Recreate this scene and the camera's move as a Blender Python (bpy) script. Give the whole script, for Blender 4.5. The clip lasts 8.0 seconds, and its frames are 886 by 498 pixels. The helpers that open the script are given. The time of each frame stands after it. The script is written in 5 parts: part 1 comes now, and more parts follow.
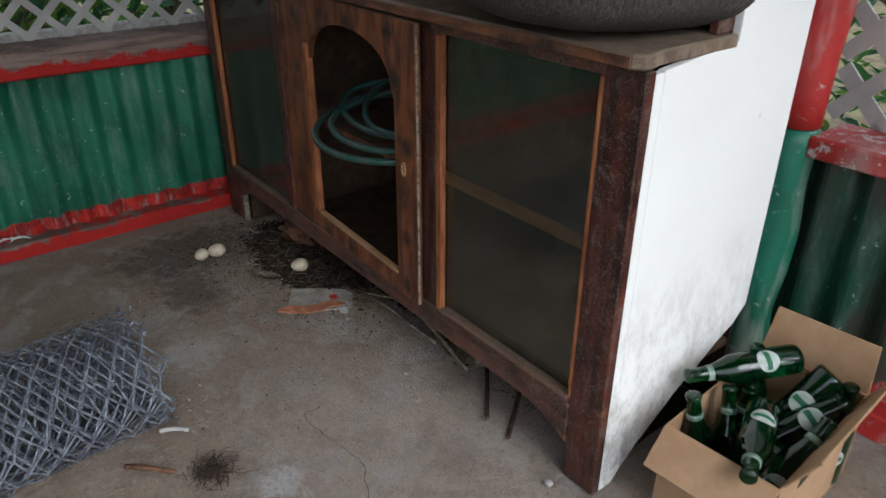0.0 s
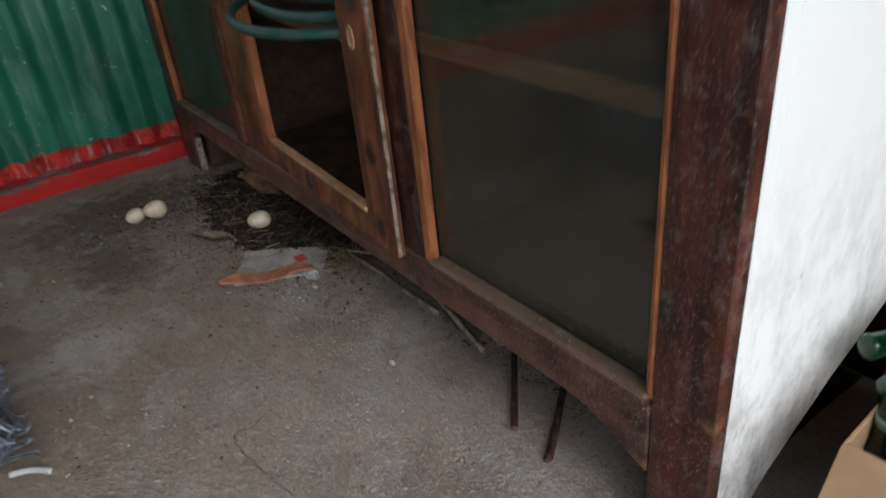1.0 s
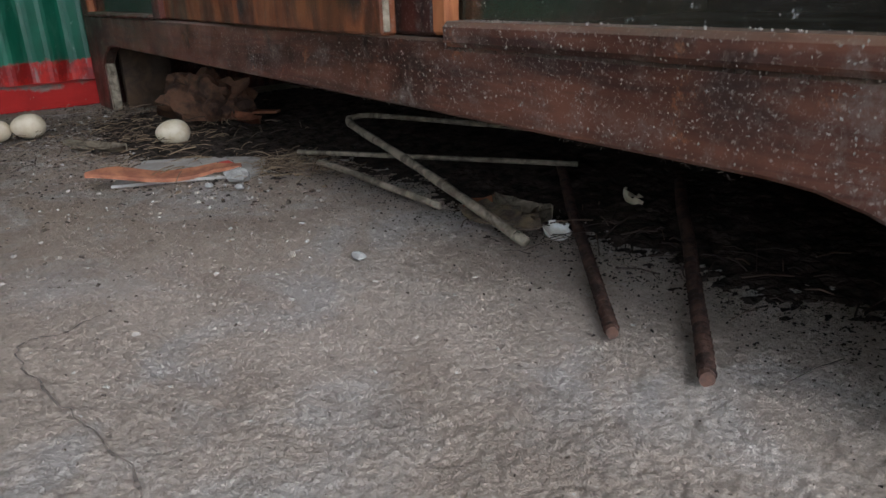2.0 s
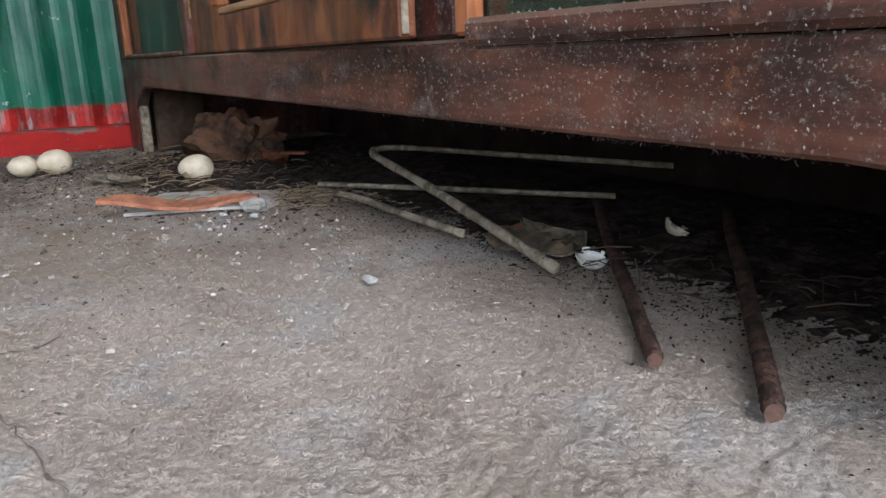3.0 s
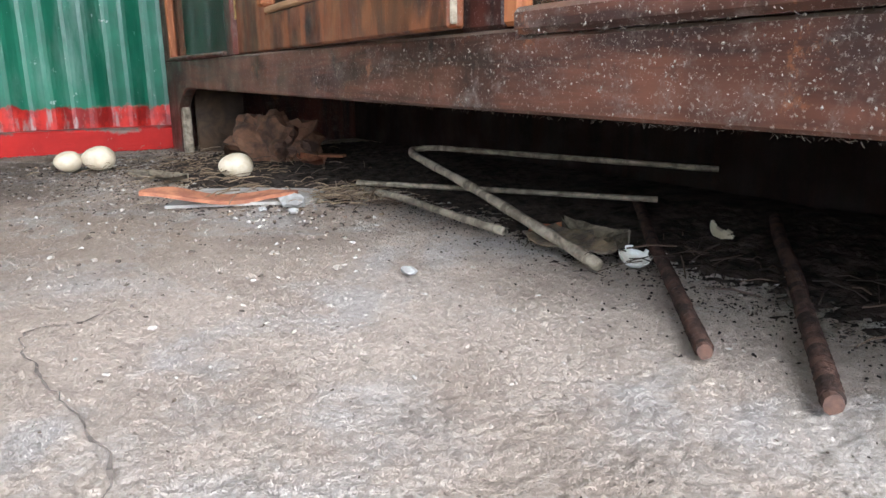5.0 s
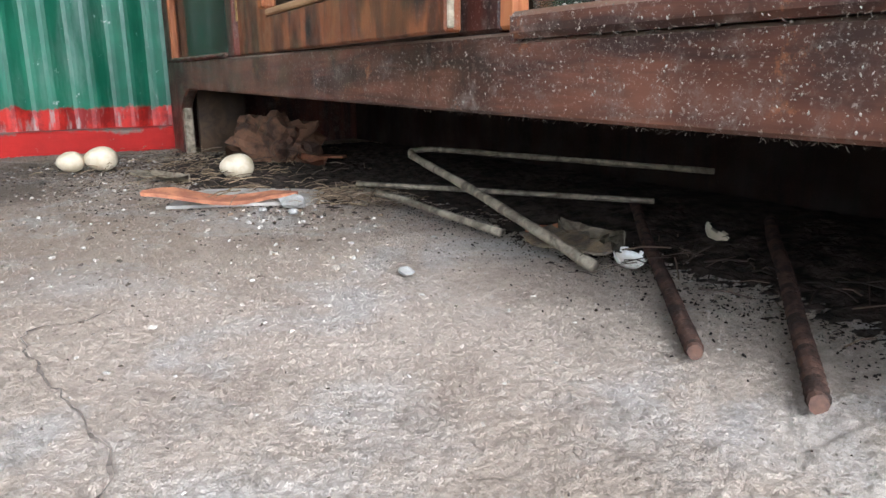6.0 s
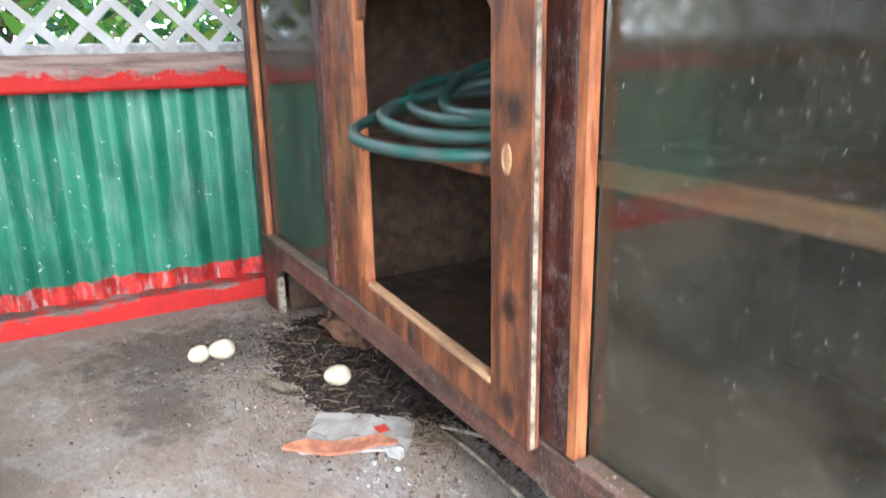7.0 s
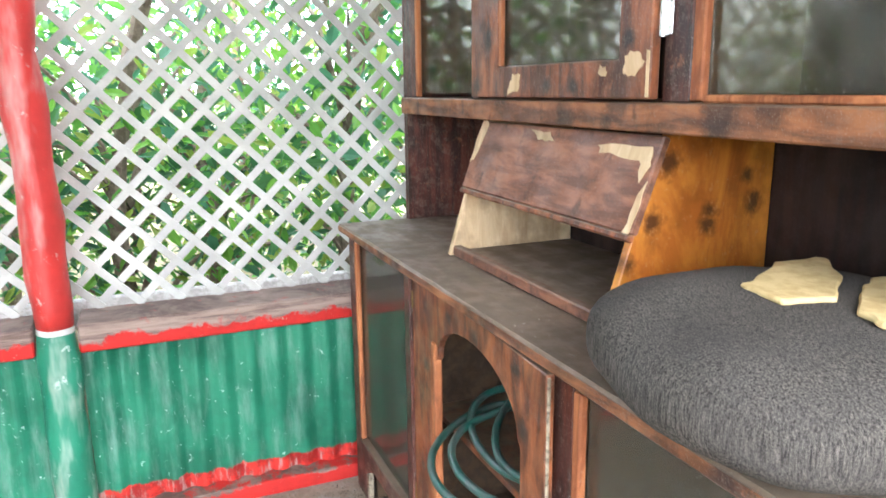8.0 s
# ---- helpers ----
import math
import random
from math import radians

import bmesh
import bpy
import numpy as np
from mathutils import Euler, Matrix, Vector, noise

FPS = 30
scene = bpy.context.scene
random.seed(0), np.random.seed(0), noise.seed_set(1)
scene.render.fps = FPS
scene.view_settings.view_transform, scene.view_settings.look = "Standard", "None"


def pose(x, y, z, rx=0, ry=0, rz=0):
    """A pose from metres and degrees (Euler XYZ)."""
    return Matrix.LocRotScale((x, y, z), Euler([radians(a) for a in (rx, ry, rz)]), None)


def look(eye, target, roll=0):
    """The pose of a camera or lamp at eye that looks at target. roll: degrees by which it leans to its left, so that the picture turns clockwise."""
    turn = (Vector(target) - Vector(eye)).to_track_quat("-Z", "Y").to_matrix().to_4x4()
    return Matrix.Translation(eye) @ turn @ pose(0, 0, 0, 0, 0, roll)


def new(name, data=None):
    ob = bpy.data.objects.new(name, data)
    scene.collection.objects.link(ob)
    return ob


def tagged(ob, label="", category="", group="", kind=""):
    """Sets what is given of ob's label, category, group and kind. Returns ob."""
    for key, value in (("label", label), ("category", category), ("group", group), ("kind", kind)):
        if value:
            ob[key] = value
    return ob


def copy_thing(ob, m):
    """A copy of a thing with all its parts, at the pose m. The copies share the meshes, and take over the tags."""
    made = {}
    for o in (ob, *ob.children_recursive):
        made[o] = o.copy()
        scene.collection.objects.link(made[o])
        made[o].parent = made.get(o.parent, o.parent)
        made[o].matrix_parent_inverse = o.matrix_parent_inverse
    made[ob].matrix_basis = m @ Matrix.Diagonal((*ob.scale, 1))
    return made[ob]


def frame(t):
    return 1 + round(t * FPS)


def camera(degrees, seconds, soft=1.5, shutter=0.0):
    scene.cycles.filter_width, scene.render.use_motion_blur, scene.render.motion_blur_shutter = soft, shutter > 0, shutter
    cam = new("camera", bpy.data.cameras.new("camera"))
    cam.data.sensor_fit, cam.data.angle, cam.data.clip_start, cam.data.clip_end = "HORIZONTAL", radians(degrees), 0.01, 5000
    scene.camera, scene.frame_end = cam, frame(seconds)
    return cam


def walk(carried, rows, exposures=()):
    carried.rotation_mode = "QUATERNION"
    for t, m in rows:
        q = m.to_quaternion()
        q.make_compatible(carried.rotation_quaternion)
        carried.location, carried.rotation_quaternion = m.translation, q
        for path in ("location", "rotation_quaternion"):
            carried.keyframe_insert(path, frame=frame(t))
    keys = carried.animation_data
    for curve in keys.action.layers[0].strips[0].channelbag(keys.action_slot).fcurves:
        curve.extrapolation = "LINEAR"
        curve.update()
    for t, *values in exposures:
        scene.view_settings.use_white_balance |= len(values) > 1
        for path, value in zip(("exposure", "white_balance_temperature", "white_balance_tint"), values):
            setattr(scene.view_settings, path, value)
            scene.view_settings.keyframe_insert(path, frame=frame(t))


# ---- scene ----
cam = camera(63.4, 8.0, 1.5, 0.2)
PATH = [
    (0, (2.302, -0.864, 1.079), (0.904, 0.229, 0.157), 0.2),
    (0.5, (2.121, -0.64, 0.973), (0.675, 0.345, 0.002), -2.2),
    (1, (1.964, -0.49, 0.731), (0.513, 0.466, -0.259), -6.0),
    (1.2, (1.874, -0.457, 0.553), (0.458, 0.534, -0.453), -6.0),
    (1.5, (1.733, -0.424, 0.386), (0.317, 0.63, -0.554), -3.4),
    (1.7, (1.677, -0.394, 0.307), (0.229, 0.708, -0.522), -2.8),
    (2.8, (1.635, -0.328, 0.176), (0.054, 0.768, -0.371), -1.7),
    (3, (1.624, -0.322, 0.174), (0.022, 0.756, -0.348), -1.8),
    (3.5, (1.624, -0.321, 0.161), (-0.001, 0.728, -0.348), -1.8),
    (4, (1.618, -0.327, 0.151), (-0.023, 0.704, -0.344), -0.9),
    (4.5, (1.618, -0.33, 0.152), (-0.036, 0.69, -0.324), -0.7),
    (6, (1.626, -0.33, 0.156), (-0.032, 0.683, -0.318), -0.6),
    (6.5, (1.651, -0.367, 0.24), (-0.027, 0.61, -0.238), -0.5),
    (7, (1.722, -0.46, 0.628), (0.042, 0.48, 0.085), -1.1),
    (7.2, (1.773, -0.483, 0.779), (0.062, 0.406, 0.247), 1.5),
    (7.5, (1.847, -0.489, 1.096), (0.122, 0.347, 0.527), -0.0),
    (7.7, (1.928, -0.509, 1.197), (0.179, 0.3, 0.66), -0.7),
    (8, (2.006, -0.561, 1.246), (0.208, 0.199, 0.81), -0.6),
]
EXPOSURES = [(0.0, -0.06, 6020, 9), (1.0, -0.03, 6050, 9), (1.7, 0.33, 5880, 9.5), (2.8, 0.97, 5770, 9.5), (3.5, 1.46, 5780, 9.5), (4.5, 1.80, 5800, 9.5), (6.2, 1.71, 5830, 9), (7.0, 2.4, 5700, 10.5), (8.0, 2.52, 5980, 9.5)]
walk(cam, [(t, look(eye, target, roll)) for t, eye, target, roll in PATH], EXPOSURES)

# ---- sky and sun: an overcast day outside a roofed, open-sided shelter ----
SUN_UP, SUN_ROUND = radians(38), radians(93)
world = bpy.data.worlds.new("sky")
scene.world = world
world.use_nodes = True
wn, wl = world.node_tree.nodes, world.node_tree.links
sky = wn.new("ShaderNodeTexSky")
sky.sky_type, sky.sun_disc, sky.sun_elevation, sky.sun_rotation = "NISHITA", False, SUN_UP, SUN_ROUND
sky.air_density, sky.dust_density, sky.ozone_density = 1.0, 4.0, 1.0
soft_white = wn.new("ShaderNodeMix")
soft_white.data_type = "RGBA"
soft_white.inputs[0].default_value = 0.6
wl.new(sky.outputs[0], soft_white.inputs[6])
soft_white.inputs[7].default_value = (19.0, 20.4, 22.0, 1)
wl.new(soft_white.outputs[2], wn["Background"].inputs[0])
wn["Background"].inputs[1].default_value = 0.15
sun = new("sun", bpy.data.lights.new("sun", "SUN"))
sun.data.energy, sun.data.angle, sun.data.color = 1.5, radians(32), (0.97, 0.985, 1.0)
sun.matrix_world = look((6 * math.cos(SUN_UP) * math.sin(SUN_ROUND), 6 * math.cos(SUN_UP) * math.cos(SUN_ROUND), 6 * math.sin(SUN_UP)), (0, 0, 0))


# ---- materials ----
class Mat:
    """A small builder of node materials in world-size object coordinates."""

    def __init__(self, name, rough=0.7, metal=0.0, spec=0.4):
        self.m = bpy.data.materials.new(name)
        self.m.use_nodes = True
        self.n, self.l = self.m.node_tree.nodes, self.m.node_tree.links
        self.b = self.n["Principled BSDF"]
        self.b.inputs["Roughness"].default_value = rough
        self.b.inputs["Metallic"].default_value = metal
        self.b.inputs["Specular IOR Level"].default_value = spec
        self.co = self.n.new("ShaderNodeTexCoord").outputs["Object"]

    def stretch(self, x, y, z):
        n = self.n.new("ShaderNodeMapping")
        n.inputs["Scale"].default_value = (x, y, z)
        self.l.new(self.co, n.inputs[0])
        return n.outputs[0]

    def noise(self, scale, detail=4, rough=0.6, co=None, warp=0.0):
        n = self.n.new("ShaderNodeTexNoise")
        n.inputs["Scale"].default_value, n.inputs["Detail"].default_value = scale, detail
        n.inputs["Roughness"].default_value, n.inputs["Distortion"].default_value = rough, warp
        self.l.new(co or self.co, n.inputs["Vector"])
        return self.step(n.outputs["Fac"], 0.22, 0.78)

    def cells(self, scale, co=None, feature="F1"):
        n = self.n.new("ShaderNodeTexVoronoi")
        n.feature = feature
        n.inputs["Scale"].default_value = scale
        self.l.new(co or self.co, n.inputs["Vector"])
        return n.outputs["Distance"]

    def step(self, fac, lo, hi, a=0.0, b=1.0):
        n = self.n.new("ShaderNodeMapRange")
        for i, v in enumerate((lo, hi, a, b)):
            n.inputs[i + 1].default_value = v
        self.l.new(fac, n.inputs[0])
        return n.outputs[0]

    def axis(self, i):
        n = self.n.new("ShaderNodeSeparateXYZ")
        self.l.new(self.co, n.inputs[0])
        return n.outputs[i]

    def maths(self, op, a, b):
        n = self.n.new("ShaderNodeMath")
        n.operation = op
        for i, v in enumerate((a, b)):
            if isinstance(v, (int, float)):
                n.inputs[i].default_value = v
            else:
                self.l.new(v, n.inputs[i])
        return n.outputs[0]

    def mix(self, fac, a, b, kind="MIX"):
        n = self.n.new("ShaderNodeMix")
        n.data_type, n.blend_type = "RGBA", kind
        for i, v in ((0, fac), (6, a), (7, b)):
            if isinstance(v, (int, float)):
                n.inputs[i].default_value = v
            elif isinstance(v, tuple):
                n.inputs[i].default_value = (*v, 1)
            else:
                self.l.new(v, n.inputs[i])
        return n.outputs[2]

    def up(self):
        n = self.n.new("ShaderNodeSeparateXYZ")
        self.l.new(self.n.new("ShaderNodeNewGeometry").outputs["True Normal"], n.inputs[0])
        return n.outputs[2]

    def spots(self, marks, plane):
        """Scorch marks (u, v, radius) on a face in the xz or yz plane: one inside, nought outside, with ragged soft edges."""
        near = None
        mask = self.stretch(1, 0, 1) if plane == "xz" else self.stretch(0, 1, 1)
        for u, v, r in marks:
            n = self.n.new("ShaderNodeVectorMath")
            n.operation = "DISTANCE"
            self.l.new(mask, n.inputs[0])
            n.inputs[1].default_value = (u, 0, v) if plane == "xz" else (0, u, v)
            d = self.maths("MULTIPLY", n.outputs["Value"], 1 / r)
            near = d if near is None else self.maths("MINIMUM", near, d)
        return self.step(self.maths("ADD", near, self.maths("MULTIPLY", self.noise(45, 4, 0.7), 0.9)), 0.70, 1.40, 0.95, 0)

    def chance(self):
        return self.n.new("ShaderNodeObjectInfo").outputs["Random"]

    def island(self):
        return self.n.new("ShaderNodeNewGeometry").outputs["Random Per Island"]

    def colour(self, c):
        if isinstance(c, tuple):
            self.b.inputs["Base Color"].default_value = (*c, 1)
        else:
            self.l.new(c, self.b.inputs["Base Color"])
        return self

    def roughness(self, f):
        self.l.new(f, self.b.inputs["Roughness"])
        return self

    def bump(self, height, strength=0.3, distance=0.002):
        n = self.n.new("ShaderNodeBump")
        n.inputs["Strength"].default_value, n.inputs["Distance"].default_value = strength, distance
        self.l.new(height, n.inputs["Height"])
        if self.b.inputs["Normal"].links:
            self.l.new(self.b.inputs["Normal"].links[0].from_socket, n.inputs["Normal"])
        self.l.new(n.outputs[0], self.b.inputs["Normal"])
        return self


def concrete():
    k = Mat("worn_concrete", 0.92, spec=0.2)

    def reach(x, y, sx, sy, ragged, scale):
        """Distance from a spot on the floor, its rim made ragged."""
        d = k.n.new("ShaderNodeVectorMath")
        d.operation = "DISTANCE"
        k.l.new(k.stretch(sx, sy, 0.0), d.inputs[0])
        d.inputs[1].default_value = (x * sx, y * sy, 0)
        return k.maths("ADD", d.outputs["Value"], k.maths("MULTIPLY", k.noise(scale, 6, 0.75), ragged))

    c = k.mix(k.step(k.noise(2.3, 6, 0.65), 0.30, 0.70), (0.435, 0.338, 0.258), (0.525, 0.418, 0.330))
    c = k.mix(k.step(reach(1.42, -0.12, 1.0, 1.5, 0.35, 6), 0.45, 0.85, 0.55, 0), c, (0.555, 0.475, 0.405))
    # Broad darker patch round the west end.
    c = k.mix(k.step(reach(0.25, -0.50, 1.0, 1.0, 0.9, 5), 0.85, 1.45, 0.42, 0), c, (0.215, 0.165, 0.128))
    c = k.mix(k.step(k.noise(7.5, 5, 0.6, warp=0.8), 0.52, 0.74, 0, 0.55), c, (0.53, 0.505, 0.475))
    c = k.mix(k.step(k.noise(4.5, 7, 0.75, warp=0.6), 0.52, 0.74, 0, 0.45), c, (0.27, 0.20, 0.155))
    c = k.mix(k.step(k.noise(5.5, 8, 0.78, k.stretch(1, 1.8, 1), 0.4), 0.58, 0.80, 0, 0.28), c, (0.63, 0.575, 0.52))
    c = k.mix(k.step(k.noise(13, 7, 0.8, warp=0.5), 0.62, 0.78, 0, 0.35), c, (0.22, 0.165, 0.125))
    c = k.mix(k.step(reach(1.27, -0.465, 1.0, 1.2, 0.12, 24), 0.085, 0.13, 0.75, 0), c, (0.74, 0.72, 0.69))
    c = k.mix(1.0, c, k.step(k.noise(30, 9, 0.85, warp=0.3), 0.25, 0.75, 0.88, 1.09), "MULTIPLY")
    c = k.mix(k.step(k.noise(190, 5, 0.8), 0.28, 0.50, 0.30, 0), c, (0.15, 0.12, 0.10))
    c = k.mix(k.step(k.noise(110, 5, 0.8), 0.60, 0.85, 0, 0.28), c, (0.66, 0.61, 0.56))
    c = k.mix(k.step(k.noise(48, 6, 0.8), 0.76, 0.86, 0, 0.45), c, (0.62, 0.60, 0.57))
    c = k.mix(k.step(k.noise(37, 6, 0.8), 0.26, 0.18, 0, 0.6), c, (0.10, 0.08, 0.065))
    c = k.mix(k.step(k.cells(30), 0.0, 0.12, 0.6, 0), c, (0.06, 0.05, 0.04))
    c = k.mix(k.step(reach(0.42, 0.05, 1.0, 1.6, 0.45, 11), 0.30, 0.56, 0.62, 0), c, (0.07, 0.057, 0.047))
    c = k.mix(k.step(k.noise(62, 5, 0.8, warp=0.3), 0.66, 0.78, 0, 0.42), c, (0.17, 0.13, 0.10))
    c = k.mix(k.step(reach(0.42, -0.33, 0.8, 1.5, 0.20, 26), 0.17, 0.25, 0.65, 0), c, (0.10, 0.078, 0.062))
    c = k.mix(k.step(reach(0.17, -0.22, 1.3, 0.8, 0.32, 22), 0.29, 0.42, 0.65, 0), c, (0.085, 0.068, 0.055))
    c = k.mix(k.step(reach(0.72, -0.45, 1.0, 1.3, 0.16, 30), 0.13, 0.19, 0.5, 0), c, (0.62, 0.585, 0.54))
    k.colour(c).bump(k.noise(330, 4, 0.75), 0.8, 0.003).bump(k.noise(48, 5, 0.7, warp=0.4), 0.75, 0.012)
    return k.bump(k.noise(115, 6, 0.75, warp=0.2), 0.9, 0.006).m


def varnished(name, dark, mid, grain, stains=0.55, rough=0.42, dust=0.25, burns=0.0, marks=()):
    """Old brown varnish over wood: grain along one axis, dark burns and a speckle of dust."""
    k = Mat(name, rough, spec=0.4)
    g = k.noise(1.0, 5, 0.65, k.stretch(*grain), 0.5)
    c = k.mix(k.step(g, 0.32, 0.68), dark, mid)
    c = k.mix(k.step(k.noise(6, 4, 0.6), 0.50, 0.80, 0, 0.6), c, tuple(v * 0.45 for v in dark))
    c = k.mix(k.step(k.noise(15, 4, 0.6, k.stretch(1.6, 1.6, 1.0)), 0.66, 0.84, 0, stains), c, (0.012, 0.007, 0.005))
    if burns:
        c = k.mix(k.step(k.maths("ADD", k.cells(1.0, k.stretch(9, 9, 6.5)), k.maths("MULTIPLY", k.noise(40, 4, 0.7), 0.25)), 0.33, 0.48, burns, 0), c, (0.016, 0.008, 0.006))
    c = k.mix(k.step(k.noise(23, 6, 0.75), 0.68, 0.80, 0, 0.7 * stains), c, (0.30, 0.12, 0.05))
    if marks:
        c = k.mix(k.spots(marks, "xz"), c, (0.016, 0.009, 0.007))
    c = k.mix(k.step(k.noise(34, 7, 0.82), 0.52, 0.80, 0, dust * 1.3), c, (0.20, 0.165, 0.14))
    c = k.mix(k.step(k.noise(330, 3, 0.75), 0.66, 0.80, 0, dust), c, (0.42, 0.38, 0.33))
    c = k.mix(k.maths("MULTIPLY", k.step(k.up(), 0.45, 0.9), k.step(k.noise(20, 5, 0.7), 0.2, 0.7, 0.35 * min(1, dust * 5), 0.85 * min(1, dust * 5))), c, (0.165, 0.124, 0.086))
    return k.colour(c).roughness(k.step(k.noise(17, 4), 0.3, 0.7, rough - 0.1, rough + 0.25)).bump(g, 0.25, 0.001).m


def bare_wood(name, a, b, grain, marks=(), rough=0.65):
    k = Mat(name, rough, spec=0.3)
    g = k.noise(1.0, 6, 0.65, k.stretch(*grain), 0.7)
    c = k.mix(k.step(g, 0.3, 0.7), a, b)
    c = k.mix(k.step(k.noise(9, 4, 0.6), 0.5, 0.75, 0, 0.5), c, tuple(v * 0.35 for v in a))
    if marks:
        c = k.mix(k.spots(marks, "yz"), c, (0.05, 0.016, 0.006))
    c = k.mix(k.step(k.noise(90, 4, 0.7), 0.68, 0.80, 0, 0.12), c, (0.45, 0.38, 0.3))
    return k.colour(c).bump(g, 0.35, 0.0015).m


def painted(name, base, under, wear=0.62, rough=0.5, dust=0.3, cuts=True):
    k = Mat(name, rough, spec=0.45)
    c = k.mix(k.step(k.noise(5, 5, 0.6), 0.3, 0.7), base, tuple(v * 0.68 for v in base))
    c = k.mix(k.step(k.noise(9, 4, 0.6, k.stretch(1, 1, 0.25)), 0.5, 0.75, 0, dust), c, (0.5, 0.48, 0.44))
    if cuts:
        c = k.mix(k.step(k.noise(26, 7, 0.75, warp=0.4), wear + 0.08, wear + 0.13), c, under)
    return k.colour(c).bump(k.noise(60, 5, 0.7), 0.35, 0.002).m


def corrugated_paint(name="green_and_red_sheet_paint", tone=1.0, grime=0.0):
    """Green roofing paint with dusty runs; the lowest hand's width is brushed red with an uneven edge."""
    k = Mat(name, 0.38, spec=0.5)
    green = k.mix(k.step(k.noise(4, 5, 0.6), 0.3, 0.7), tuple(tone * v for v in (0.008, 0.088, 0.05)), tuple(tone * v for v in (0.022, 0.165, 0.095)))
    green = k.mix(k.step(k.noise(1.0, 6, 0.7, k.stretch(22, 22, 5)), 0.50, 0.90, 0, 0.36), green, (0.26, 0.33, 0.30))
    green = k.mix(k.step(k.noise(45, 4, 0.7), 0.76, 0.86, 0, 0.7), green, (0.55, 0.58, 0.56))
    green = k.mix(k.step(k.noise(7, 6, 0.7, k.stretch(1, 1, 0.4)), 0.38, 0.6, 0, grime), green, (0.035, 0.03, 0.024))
    red = k.mix(k.step(k.noise(20, 5, 0.7), 0.35, 0.6), (0.48, 0.026, 0.018), (0.22, 0.012, 0.010))
    red = k.mix(k.step(k.noise(1.0, 5, 0.7, k.stretch(60, 60, 14)), 0.56, 0.70, 0, 0.75), red, (0.30, 0.22, 0.20))
    edge = k.maths("ADD", k.axis(2), k.maths("MULTIPLY", k.noise(22, 6, 0.75), 0.035))
    c = k.mix(k.step(edge, 0.106, 0.112), red, green)
    return k.colour(c).bump(k.noise(80, 4, 0.6), 0.2, 0.001).m


def sill_paint(name, ax=2, level=0.585):
    """Grey weathered timber with red paint left on its lower front edge."""
    k = Mat(name, 0.8, spec=0.25)
    g = k.noise(1.0, 6, 0.7, k.stretch(5, 5, 60) if ax == 2 else k.stretch(30, 30, 5), 0.5)
    wood = k.mix(k.step(g, 0.3, 0.7), (0.10, 0.066, 0.055), (0.25, 0.185, 0.155))
    wood = k.mix(k.step(k.noise(11, 5, 0.7), 0.66, 0.76, 0, 0.5), wood, (0.30, 0.05, 0.04))
    red = k.mix(k.noise(25, 4), (0.44, 0.02, 0.015), (0.30, 0.016, 0.014))
    red = k.mix(k.step(k.noise(24, 6, 0.75), 0.74, 0.80), red, (0.28, 0.18, 0.13))
    edge = k.maths("ADD", k.axis(2), k.maths("MULTIPLY", k.noise(9, 5, 0.7), 0.07))
    return k.colour(k.mix(k.step(edge, level + 0.025, level + 0.035), red, wood)).bump(g, 0.6, 0.003).m


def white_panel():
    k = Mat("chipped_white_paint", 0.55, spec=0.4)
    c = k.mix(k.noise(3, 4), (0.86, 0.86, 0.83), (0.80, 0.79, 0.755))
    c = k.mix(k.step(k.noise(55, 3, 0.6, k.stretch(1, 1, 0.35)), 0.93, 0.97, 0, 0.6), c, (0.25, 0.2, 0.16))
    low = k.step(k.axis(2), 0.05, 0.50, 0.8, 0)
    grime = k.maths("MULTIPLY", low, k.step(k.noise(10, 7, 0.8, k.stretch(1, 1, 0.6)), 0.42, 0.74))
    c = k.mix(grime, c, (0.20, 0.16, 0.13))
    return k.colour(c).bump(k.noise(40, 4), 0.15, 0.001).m


